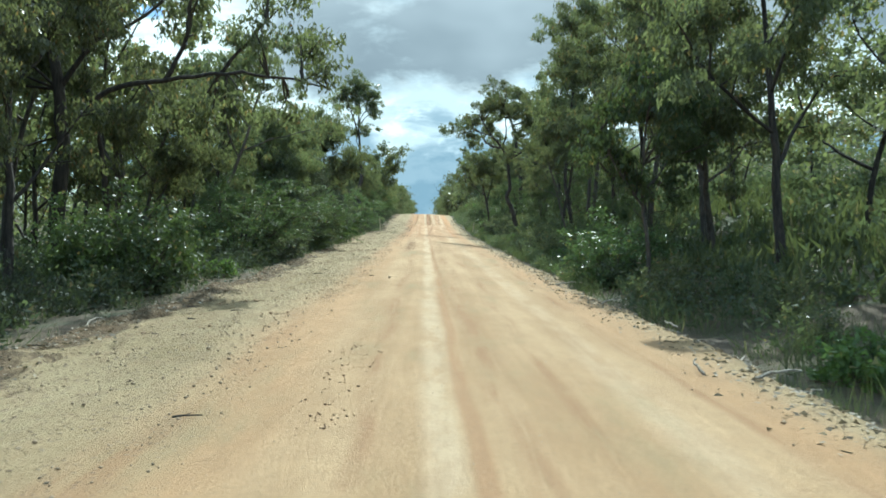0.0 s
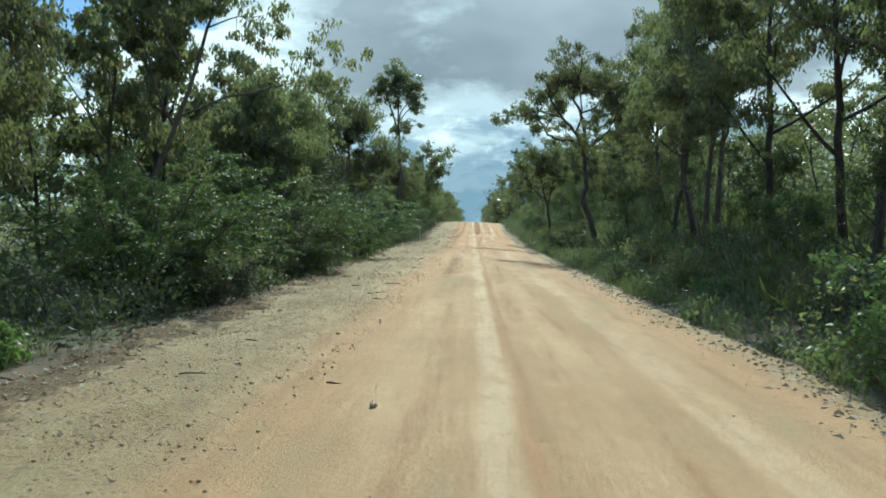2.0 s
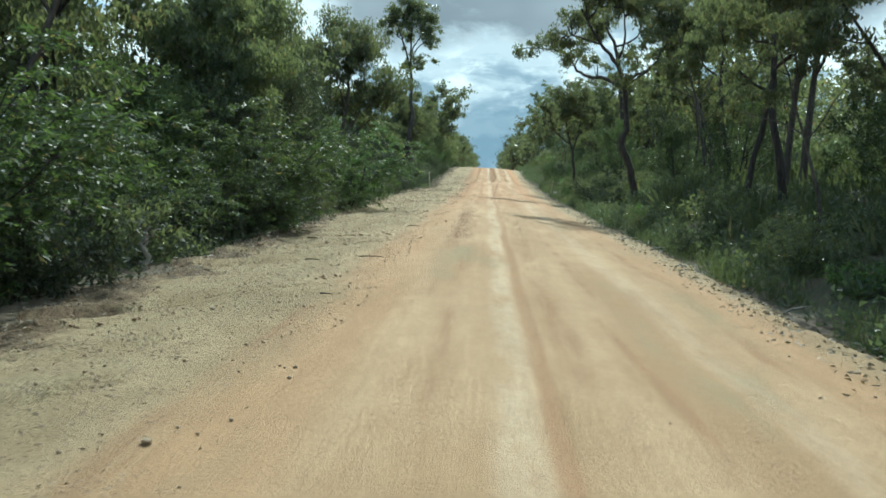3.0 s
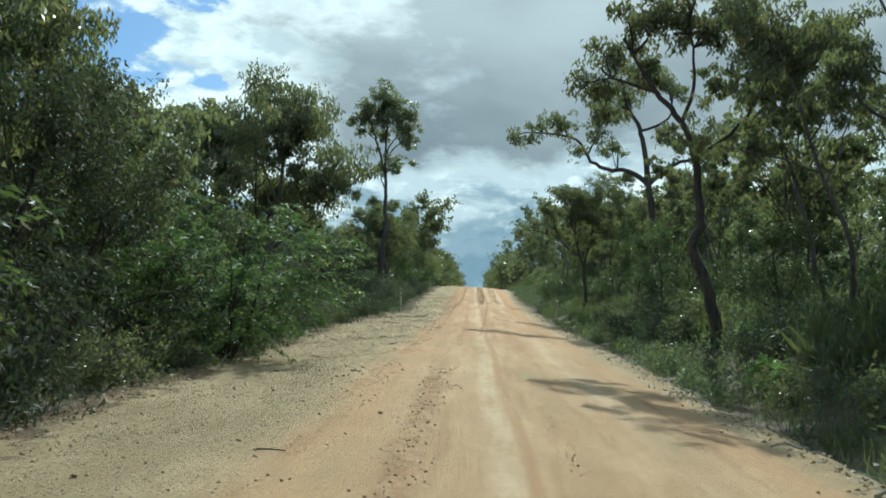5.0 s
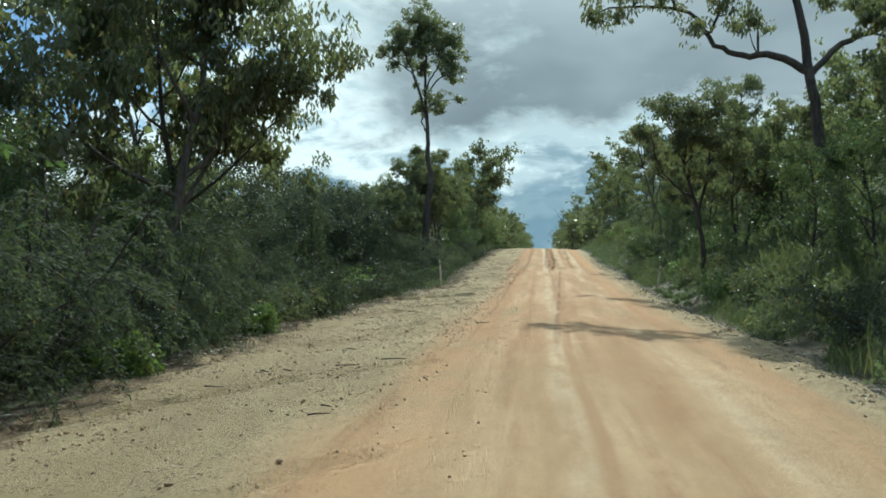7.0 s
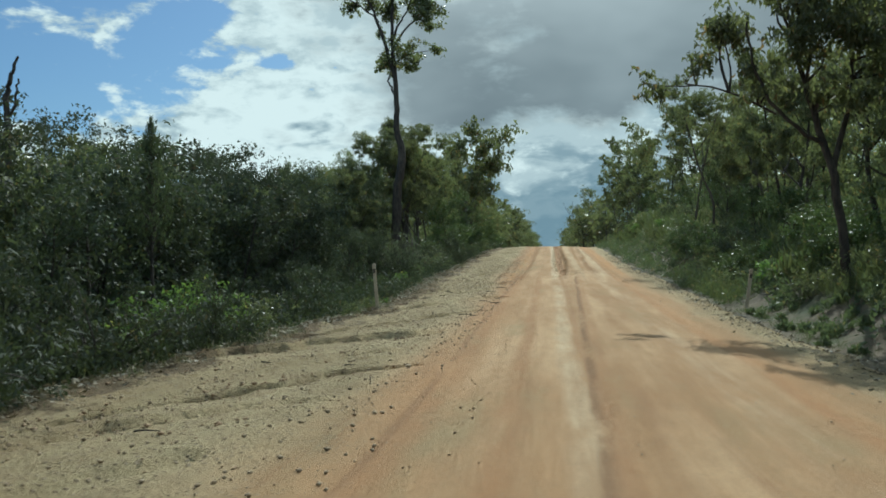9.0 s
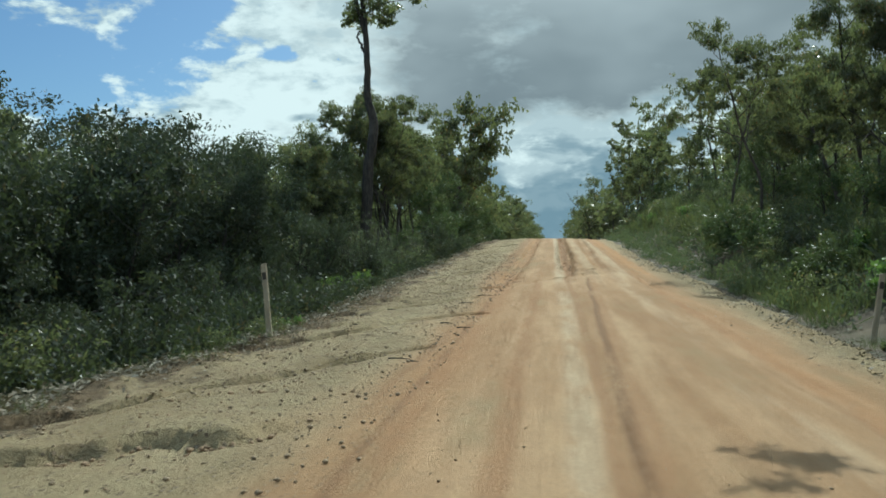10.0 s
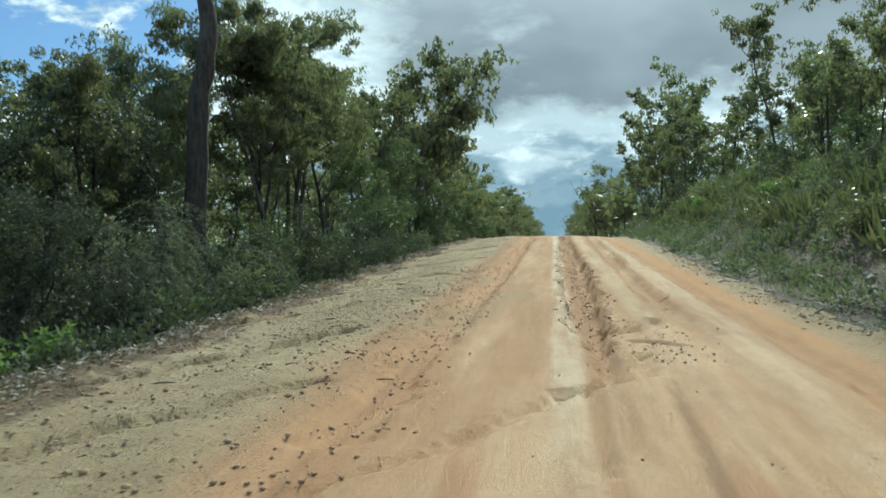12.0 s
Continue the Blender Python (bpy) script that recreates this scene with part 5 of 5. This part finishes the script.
    cen = np.repeat(np.stack([x, y, heights_at(x, y) - 0.03], -1), k, 0) + rng.normal(size=(len(x) * k, 3)) * np.array([0.16, 0.16, 0.0])
    ax = rng.normal(size=(len(cen), 3)) * 0.42 + np.array([0, 0, 1.0])
    co, f = blades(np.zeros((len(cen), 3)), ax, 1.0, 0.014, rng, True)
    co = co.reshape(-1, 3, 3) * np.repeat(h, k)[:, None, None] + cen[:, None]
    stuff("hillside_grass", "rank green grass covering the open hillside under the gums", "grass", co.reshape(-1, 3), f, M_GRASS)

    # low scrub on the floor of the wood
    n = 2500
    y = rng.uniform(2, 175, n)
    left = rng.uniform(0, 1, n) < 0.45
    d = np.where(left, rng.uniform(1.2, 15, n), rng.uniform(1.2, 24, n))
    x = np.where(left, road_left(y) - d, road_right(y) + d)
    r = rng.uniform(0.35, 0.75, n) + 0.035 * d
    r = np.where((x < 0) & (x > -8.4) & (y > 94) & (y < 103.5), r * 0.4, r)
    k = 40
    base = np.stack([x, y, heights_at(x, y)], -1)
    off = unit(rng.normal(size=(n * k, 3))) * rng.uniform(0.3, 1.0, (n * k, 1)) * np.repeat(r, k)[:, None]
    off[:, 2] = np.abs(off[:, 2]) * 1.15
    ax = unit(off) + rng.normal(size=off.shape) * 0.6
    near = np.repeat(d < 5.0, k)[:, None]
    co, f = blades(np.repeat(base, k, 0) + off, ax, np.where(near, 0.15, 0.26), np.where(near, 0.06, 0.12), rng, True)
    more = np.repeat(np.where(d < 5.0)[0], 60)
    off = unit(rng.normal(size=(len(more), 3))) * rng.uniform(0.3, 1.0, (len(more), 1)) * r[more][:, None]
    off[:, 2] = np.abs(off[:, 2]) * 1.15
    co2, f2 = blades(base[more] + off, unit(off) + rng.normal(size=off.shape) * 0.6, 0.14, 0.055, rng, True)
    co, f = np.concatenate([co, co2]), np.concatenate([f, f2 + len(co)])
    stuff("undergrowth", "dense low green scrub under the trees", "undergrowth", co, f, M_NEEDLE)

    # finer scrub on the falling verge, the bank and the near verge
    xs, ys, rs = [], [], []
    for m, y0, y1, sign, d1 in ((1000, 66, 126, -1, 5.0), (560, 96, 146, 1, 6.5), (320, 14, 60, 1, 4.0), (520, 52, 98, 1, 5.0), (140, 4, 46, -1, 3.0)):
        ya, da = rng.uniform(y0, y1, m), rng.uniform(0.3, d1, m)
        xs.append(road_left(ya) - da if sign < 0 else road_right(ya) + da)
        ys.append(ya), rs.append(rng.uniform(0.18, 0.5, m) + (0.035 * da + 0.1 if sign < 0 else 0.0))
    x, y, r = np.concatenate(xs), np.concatenate(ys), np.concatenate(rs)
    r = np.where((x > 0) & (x < 6.2) & (y > 74) & (y < 88), r * 0.4, r)
    r = np.where((x < 0) & (x > -8.2) & (y > 94) & (y < 103.5), r * 0.45, r)
    r = np.where((x < 0) & (x > -7.6) & (y > 72) & (y < 80), r * 0.5, r)
    k = 80
    base = np.stack([x, y, heights_at(x, y)], -1)
    off = unit(rng.normal(size=(len(x) * k, 3))) * rng.uniform(0.3, 1.0, (len(x) * k, 1)) * np.repeat(r, k)[:, None]
    off[:, 2] = np.abs(off[:, 2]) * 1.5
    side = np.repeat(x < 0, k)
    # one scrub, its left half given darker leaves that stand for shade
    for keep, name, label, mat in ((side, "verge_scrub", "knee-high scrub on the verge falling from the road, coloured as if shaded", M_SHADED), (~side, "bank_scrub", "low green scrub on the bank and the drain's edge", M_NEEDLE)):
        co, f = blades((np.repeat(base, k, 0) + off)[keep], (unit(off) + rng.normal(size=off.shape) * 0.6)[keep], 0.12, 0.045, rng, True)
        stuff(name, label, "undergrowth", co, f, mat)

    # the wood goes on behind
    n = 2500
    y = rng.uniform(-12, 260, n)
    left = rng.uniform(0, 1, n) < 0.5
    d = rng.uniform(14, 34, n)
    x = np.where(left, -4.9 - d, 4.2 + d)
    top = np.where(left, np.where((y > 66) & (y < 150), 6.0, 8.6), np.where(y > 46, 5.2, 9.5))
    z = heights_at(x, y) + rng.uniform(0, 1, n) ** 0.8 * top
    k = 48
    off = unit(rng.normal(size=(n * k, 3))) * rng.uniform(0.2, 1.0, (n * k, 1)) * np.array([1.5, 1.5, 1.1])
    co, f = blades(np.repeat(np.stack([x, y, z], -1), k, 0) + off, rng.normal(size=off.shape) + np.array([0, 0, -0.4]), 0.40, 0.21, rng, True)
    stuff("far_woods", "dark green bushland closing the view behind the roadside", "woodland", co, f, M_GUM)

    # taller wood beyond the clearing, heaped to fit the skyline in the camera's view
    n = 620
    y = rng.uniform(106, 142, n)
    x = -rng.uniform(16.5, 46, n)
    top = np.interp(-x, [14, 18, 22, 28, 38, 46], [7.4, 8.0, 9.0, 10.6, 12.6, 14.0]) + 1.6 * vnoise(x * 0.35, y * 0.2, 23)
    z = rng.uniform(0, 1, n) ** 0.7 * top
    k = 90
    off = unit(rng.normal(size=(n * k, 3))) * rng.uniform(0.15, 1.0, (n * k, 1)) * np.array([1.2, 1.2, 0.8])
    co, f = blades(np.repeat(np.stack([x, y, z], -1), k, 0) + off, rng.normal(size=off.shape) + np.array([0, 0, -0.4]), 0.28, 0.14, rng, True)
    # the shade-darkened leaf colour instead of the gum green
    stuff("hill_woods", "dark green wood beyond the clearing, heaped to fit the skyline in view", "woodland", co, f, M_SHADED)

    # bushland farther out on both sides
    n = 1700
    y = rng.uniform(-30, 320, n)
    x = np.where(rng.uniform(0, 1, n) < 0.5, -1, 1) * rng.uniform(36, 110, n)
    z = heights_at(x, y) + rng.uniform(0.05, 1, n) * 6.0
    k = 22
    off = unit(rng.normal(size=(n * k, 3))) * rng.uniform(0.2, 1.0, (n * k, 1)) * 2.0
    co, f = blades(np.repeat(np.stack([x, y, z], -1), k, 0) + off, rng.normal(size=off.shape), 0.9, 0.5, rng, True)
    stuff("outer_woods", "open bushland spreading away from the road", "woodland", co, f, M_GUM)

    # woods over the hill's far side
    n = 900
    y = rng.uniform(190, 420, n)
    x = rng.uniform(6.5, 45, n) * np.where(rng.uniform(0, 1, n) < 0.5, -1, 1)
    z = heights_at(x, y) + rng.uniform(0.05, 1, n) * 7.0
    k = 22
    off = unit(rng.normal(size=(n * k, 3))) * rng.uniform(0.2, 1.0, (n * k, 1)) * 1.5
    co, f = blades(np.repeat(np.stack([x, y, z], -1), k, 0) + off, rng.normal(size=off.shape), 0.9, 0.55, rng, True)
    stuff("distant_woods", "distant bushland beyond the crest of the road", "woodland", co, f, M_GUM)

    # leaf and bark litter in the windrows
    n = 14000
    y = 3 + 120 * rng.uniform(0, 1, n) ** 1.3
    right = rng.uniform(0, 1, n) < 0.55
    d = rng.normal(size=n) * 0.3
    x = np.where(right, road_right(y) - 0.15 + d, road_left(y) + 0.15 + d)
    z = np.maximum(road_height(x, y), heights_at(x, y)) + 0.012
    inside = (x > road_left(y)) & (x < road_right(y))
    z = np.where(inside, z, heights_at(x, y) + 0.012)
    ax = rng.normal(size=(n, 3)) * np.array([1, 1, 0.12])
    co, f = blades(np.stack([x, y, z], -1), ax, 0.075, 0.03, rng, True)
    # a heap of scraped-up leaves and earth along the falling verge
    m = 16000
    ya = rng.uniform(60, 128, m)
    xa = road_left(ya) - 0.05 + rng.normal(size=m) * 0.24 - 0.12
    za = np.where(xa > road_left(ya), np.maximum(road_height(xa, ya), heights_at(xa, ya)), heights_at(xa, ya)) + rng.uniform(0.0, 0.06, m)
    co2, f2 = blades(np.stack([xa, ya, za], -1), rng.normal(size=(m, 3)) * np.array([1, 1, 0.35]), 0.11, 0.035, rng, True)
    co, f = np.concatenate([co, co2]), np.concatenate([f, f2 + len(co)])
    stuff("leaf_litter", "dry brown leaves and bark flakes along the road's edges", "leaf litter", co, f, M_LITTER)


placed_plants()
rows_of_wood()
undergrowth()


# ---- stones, clods, twigs and posts ----
def lump(rng, flat=0.7):
    """A small rough stone, 20 faces."""
    bm = bmesh.new()
    bmesh.ops.create_icosphere(bm, subdivisions=1, radius=0.5)
    for v in bm.verts:
        v.co *= rng.uniform(0.72, 1.2)
        v.co.z *= flat
    return bm


def as_mesh(name, bm, mat):
    me = bpy.data.meshes.new(name)
    bm.to_mesh(me)
    bm.free()
    me.materials.append(mat)
    return me


def surface_at(x, y):
    x, y = np.asarray(x, float), np.asarray(y, float)
    inside = (x > road_left(y)) & (x < road_right(y))
    return np.where(inside, np.maximum(road_height(x, y), land_height(x, y)), land_height(x, y))


def clods():
    rng = np.random.default_rng(55)
    # gravel and clods too many to count
    shapes = []
    for k in range(5):
        v = np.array([(1, 0, 0), (0, 1, 0), (-1, 0, 0), (0, -1, 0), (0, 0, 1), (0, 0, -1)]) * 0.5 * rng.uniform(0.7, 1.2, (6, 1)) * np.array([1, 1, 0.75])
        shapes.append((v + rng.normal(size=(6, 3)) * 0.07, np.array([(0, 1, 4), (1, 2, 4), (2, 3, 4), (3, 0, 4), (1, 0, 5), (2, 1, 5), (3, 2, 5), (0, 3, 5)])))
    n = 34000
    y = 4 + 112 * rng.uniform(0, 1, n)
    u = rng.uniform(0, 1, n)
    el, er = road_left(y), road_right(y)
    x = np.where(u < 0.76, el + 0.1 + (rng.uniform(0, 1, n) ** 1.2) * (-1.5 - el), np.where(u < 0.86, er - np.abs(rng.normal(size=n)) * 0.5, rng.uniform(-2, 3, n)))
    thick = vnoise(x * 0.9, y * 0.5, 17) + vnoise(x * 3, y * 2, 18) * 0.6
    keep = (thick > -0.12) | (rng.uniform(0, 1, n) < 0.25)
    x, y, u = x[keep], y[keep], u[keep]
    n = len(x)
    s = (0.006 + 0.024 * rng.uniform(0, 1, n) ** 4.5) * np.where(y > 58, 1.12, 0.85)
    s = np.where(u >= 0.86, s * 0.45, np.where(u >= 0.76, s * 0.8, s))
    z = surface_at(x, y)
    co, fa, base = [], [], 0
    for k in range(n):
        v, f = shapes[k % 5]
        a = rng.uniform(0, 6.28)
        c, d = math.cos(a), math.sin(a)
        w = np.stack([v[:, 0] * c - v[:, 1] * d, v[:, 0] * d + v[:, 1] * c, v[:, 2] + 0.22], -1) * s[k] * 1.7
        co.append(w + np.array([x[k], y[k], z[k]]))
        fa.append(f + base)
        base += len(v)
    tagged(new("gravel", raw_mesh("gravel", np.concatenate(co), np.concatenate(fa), M_STONE)), "loose gravel and dry clods on the sandy shoulder", "gravel", kind="stuff")

    # red-brown clods broken loose in the washed-out furrows and on the upper shoulder
    xs, ys, ss = [], [], []
    for m, x0, y0, x1, y1, wide, big in ((714, 0.4, 103, 0.42, 120, 0.22, 0.0303), (340, 0.42, 120, 0.46, 138, 0.22, 0.033), (102, 0.45, 99.8, 0.38, 103, 0.09, 0.0193),
                                         (510, -1.47, 95, -1.3, 112, 0.2, 0.0248), (238, -1.3, 112, -1.15, 136, 0.18, 0.0303), (204, 1, 100, 1.1, 103.2, 0.3, 0.0193),
                                         (160, -0.72, 5.5, -0.75, 9.5, 0.13, 0.0165), (442, -0.78, 38.5, -0.74, 51, 0.16, 0.0192), (102, 0.72, 36, 0.74, 46, 0.05, 0.016), (204, -0.8, 51, -0.9, 80, 0.14, 0.0176),
                                         (1530, -3.4, 90, -3.4, 116, 0.75, 0.0193), (442, -4.7, 70, -4.6, 112, 0.3, 0.032), (187, -4.3, 72.6, -2.6, 75, 0.14, 0.028),
                                         (4600, -3.5, 66, -3.5, 114, 0.85, 0.015), (5600, -3.3, 10, -3.5, 66, 0.75, 0.013), (153, -4.4, 57.8, -2.4, 60.6, 0.14, 0.024), (272, 1.65, 104, 1.7, 136, 0.22, 0.022)):
        t = rng.uniform(0, 1, m)
        xs.append(x0 + (x1 - x0) * t + rng.normal(size=m) * wide)
        ys.append(y0 + (y1 - y0) * t)
        ss.append(big * (0.3 + rng.uniform(0, 1, m) ** 2.5))
    x, y, s = np.concatenate(xs), np.concatenate(ys), np.concatenate(ss)
    z = surface_at(x, y)
    co, fa = [], []
    for k in range(len(x)):
        v, f = shapes[k % 5]
        a = rng.uniform(0, 6.28)
        c, d = math.cos(a), math.sin(a)
        co.append(np.stack([v[:, 0] * c - v[:, 1] * d, v[:, 0] * d + v[:, 1] * c, v[:, 2] + 0.2], -1) * s[k] * 1.6 + np.array([x[k], y[k], z[k]]))
        fa.append(f + 6 * k)
    tagged(new("clods", raw_mesh("clods", np.concatenate(co), np.concatenate(fa), M_CLOD)), "red-brown clods broken loose in the ruts and wash-outs", "clods", kind="stuff")

    # grit and dry crumbs caught in the wash lines of the shoulder, also darkening them for shadow
    m = 90000
    x, y = rng.uniform(-5.6, -2.0, m), rng.uniform(10, 128, m)
    keep = x > road_left(y) + 0.1
    near = np.zeros(m, bool)
    for period, high, seed in WASH:
        f, tall = wash_line(x, y, period, seed)
        near |= (np.abs(f - 0.985) < 0.03) & (tall > 0.25)
    keep &= near
    x, y = x[keep], y[keep]
    s = 0.012 + 0.035 * rng.uniform(0, 1, len(x)) ** 3
    z = surface_at(x, y)
    co, fa = [], []
    for k in range(len(x)):
        v, f = shapes[k % 5]
        a = rng.uniform(0, 6.28)
        c, d = math.cos(a), math.sin(a)
        co.append(np.stack([v[:, 0] * c - v[:, 1] * d, v[:, 0] * d + v[:, 1] * c, v[:, 2] + 0.2], -1) * s[k] * 1.5 + np.array([x[k], y[k], z[k]]))
        fa.append(f + 6 * k)
    tagged(new("grit", raw_mesh("grit", np.concatenate(co), np.concatenate(fa), M_CLOD)), "dry crumbs of earth caught in the wash lines, also standing for their shadow", "grit", kind="stuff")

    # stones that can be told apart
    meshes = [as_mesh("stone", lump(rng), M_STONE) for k in range(4)]
    spots = [(-0.83, 19.9, 0.10), (-1.26, 44.7, 0.09), (-1.95, 75.3, 0.10), (-2.4, 75.0, 0.06)]
    for k in range(60):
        yy = rng.uniform(6, 112)
        spots.append((rng.uniform(-4.4, -1.4) if k % 4 else rng.uniform(2.6, 3.9), yy, rng.uniform(0.035, 0.075)))
    for k, (sx, sy, size) in enumerate(spots):
        ob = new("stone", meshes[k % 4])
        ob.matrix_basis = pose(sx, sy, float(surface_at(sx, sy)) + size * 0.2, 0, 0, rng.uniform(0, 360)) @ Matrix.Diagonal((size, size * rng.uniform(0.7, 1.0), size * 0.8, 1))
        tagged(ob, "small brown stone lying on the dirt road", "stone", "stones on the road")

    # rocks on the cutting's bank and at the verge
    rocks = [as_mesh("rock", lump(rng, 0.65), M_ROCK) for k in range(3)]
    for k in range(44):
        if k < 34:
            sy = rng.uniform(100, 140)
            sx = float(road_right(np.array([sy]))[0]) + rng.uniform(0.1, 3.2)
        else:
            sy = rng.uniform(16, 95)
            sx = float(road_right(np.array([sy]))[0]) + rng.uniform(0.0, 0.5)
        size = rng.uniform(0.14, 0.5) if k < 34 else rng.uniform(0.1, 0.22)
        ob = new("rock", rocks[k % 3])
        ob.matrix_basis = pose(sx, sy, float(surface_at(sx, sy)) + size * 0.12, rng.uniform(-15, 15), rng.uniform(-15, 15), rng.uniform(0, 360)) @ Matrix.Diagonal((size, size * 0.8, size * 0.8, 1))
        tagged(ob, "weathered grey-brown rock beside the road", "rock", "rocks on the bank")
    ob = new("rock", rocks[0])
    ob.matrix_basis = pose(-5.55, 29.2, float(surface_at(-5.55, 29.2)) + 0.06, 0, 0, 20) @ Matrix.Diagonal((0.55, 0.35, 0.3, 1))
    tagged(ob, "pale rock under the green wattle", "rock", "rocks at the verge")


def twigs():
    rng = np.random.default_rng(66)
    kinds = []
    for k in range(4):
        br = [limb(rng, (-0.5, 0, 0), (1, 0, 0.0), 1.0, 0.020, 0.008, 5, 0.0, 0.03)[:2]]
        p = br[0][0][2 + k % 2]
        br.append(limb(rng, p, (0.8, 0.6, 0.05), 0.3, 0.010, 0.004, 3, 0.0, 0.1)[:2])
        kinds.append(raw_mesh("twig", *tubes(br, 5), M_BARK))
    pale = [raw_mesh("stick", *tubes([limb(rng, (-0.5, 0, 0), (1, 0, 0.0), 1.0, 0.022, 0.012, 5, 0.0, 0.12)[:2]], 5), M_PALE) for k in range(2)]
    for k in range(64):
        sy = rng.uniform(6, 112)
        sx = rng.uniform(-4.2, -1.2)
        ln = rng.uniform(0.16, 0.38)
        ob = new("twig", kinds[k % 4])
        ob.matrix_basis = pose(sx, sy, float(surface_at(sx, sy)) + 0.010, 0, 0, rng.normal() * 14) @ Matrix.Diagonal((ln, ln * 0.8, 0.6, 1))
        tagged(ob, "short dry twig lying across the sandy shoulder", "twig", "twigs on the shoulder")
    for k in range(60):
        sy = rng.uniform(8, 112)
        right = k % 3 > 0
        sx = float((road_right if right else road_left)(np.array([sy]))[0]) + rng.normal() * 0.35
        ln = rng.uniform(0.2, 0.6)
        ob = new("stick", pale[k % 2])
        ob.matrix_basis = pose(sx, sy, float(surface_at(sx, sy)) + 0.03, 0, rng.uniform(-5, 5), rng.uniform(40, 140)) @ Matrix.Diagonal((ln, 1, 1, 1))
        tagged(ob, "bleached stick among the litter at the road's edge", "stick", "sticks at the road's edge")
    # whitened stump beside the wattle
    st = shaped_tree(401, [([(0, -0.1), (0.03, 0.2), (-0.02, 0.42), (0.08, 0.62)], 0.05, 0.022), ([(0.0, 0.34), (0.1, 0.5), (0.22, 0.58)], 0.022, 0.008), ([(-0.02, 0.42), (-0.1, 0.58), (-0.12, 0.72)], 0.018, 0.006)], [(0, 0.5, 0.1)], 4, (0.02, 0.01), 0.5, 0)
    ob = new("tree_stump", raw_mesh("tree_stump", *tubes(st[0], 7), M_PALE, True))
    ob.matrix_basis = pose(-5.04, 32.4, ground_at(-5.04, 32.4))
    tagged(ob, "short whitened dead stump standing at the verge", "stump")


def posts():
    bm = bmesh.new()
    bmesh.ops.create_cube(bm, size=1.0, matrix=Matrix.Translation((0, 0, 0.40)) @ Matrix.Diagonal((0.085, 0.05, 1.48, 1)))
    bmesh.ops.bevel(bm, geom=bm.edges[:], offset=0.008, segments=2, affect="EDGES")
    bmesh.ops.subdivide_edges(bm, edges=[e for e in bm.edges if abs((e.verts[0].co - e.verts[1].co).z) > 0.5], cuts=6)
    for v in bm.verts:
        w = noise.noise(Vector((v.co.x * 9, v.co.y * 9, v.co.z * 3)))
        v.co.x += 0.006 * w
        v.co.y += 0.004 * w
        if v.co.z > 1.05:
            v.co.z += 0.18 * v.co.x - 0.02
    me = as_mesh("guide_post", bm, M_POST)
    cap = bmesh.new()
    bmesh.ops.create_cube(cap, size=1.0, matrix=Matrix.Translation((0, -0.0305, 0.93)) @ Matrix.Diagonal((0.06, 0.006, 0.11, 1)))
    plate = as_mesh("mounting_plate", cap, M_BARK)
    for x, y, leanx, leany, label in ((-4.46, 85.7, 0, -3.5, "weathered timber guide post leaning slightly at the shoulder"), (4.8, 87.1, 0, 9.0, "leaning weathered timber guide post in the grass")):
        t = thing("guide_post", label, "post", x, y, 4.0, 1.0, None, "guide posts", (leanx, leany))
        wood = part_of(t, "post", me)
        part_of(wood, "mounting_plate", plate, "dark worn plate near the top")


clods()
twigs()
posts()
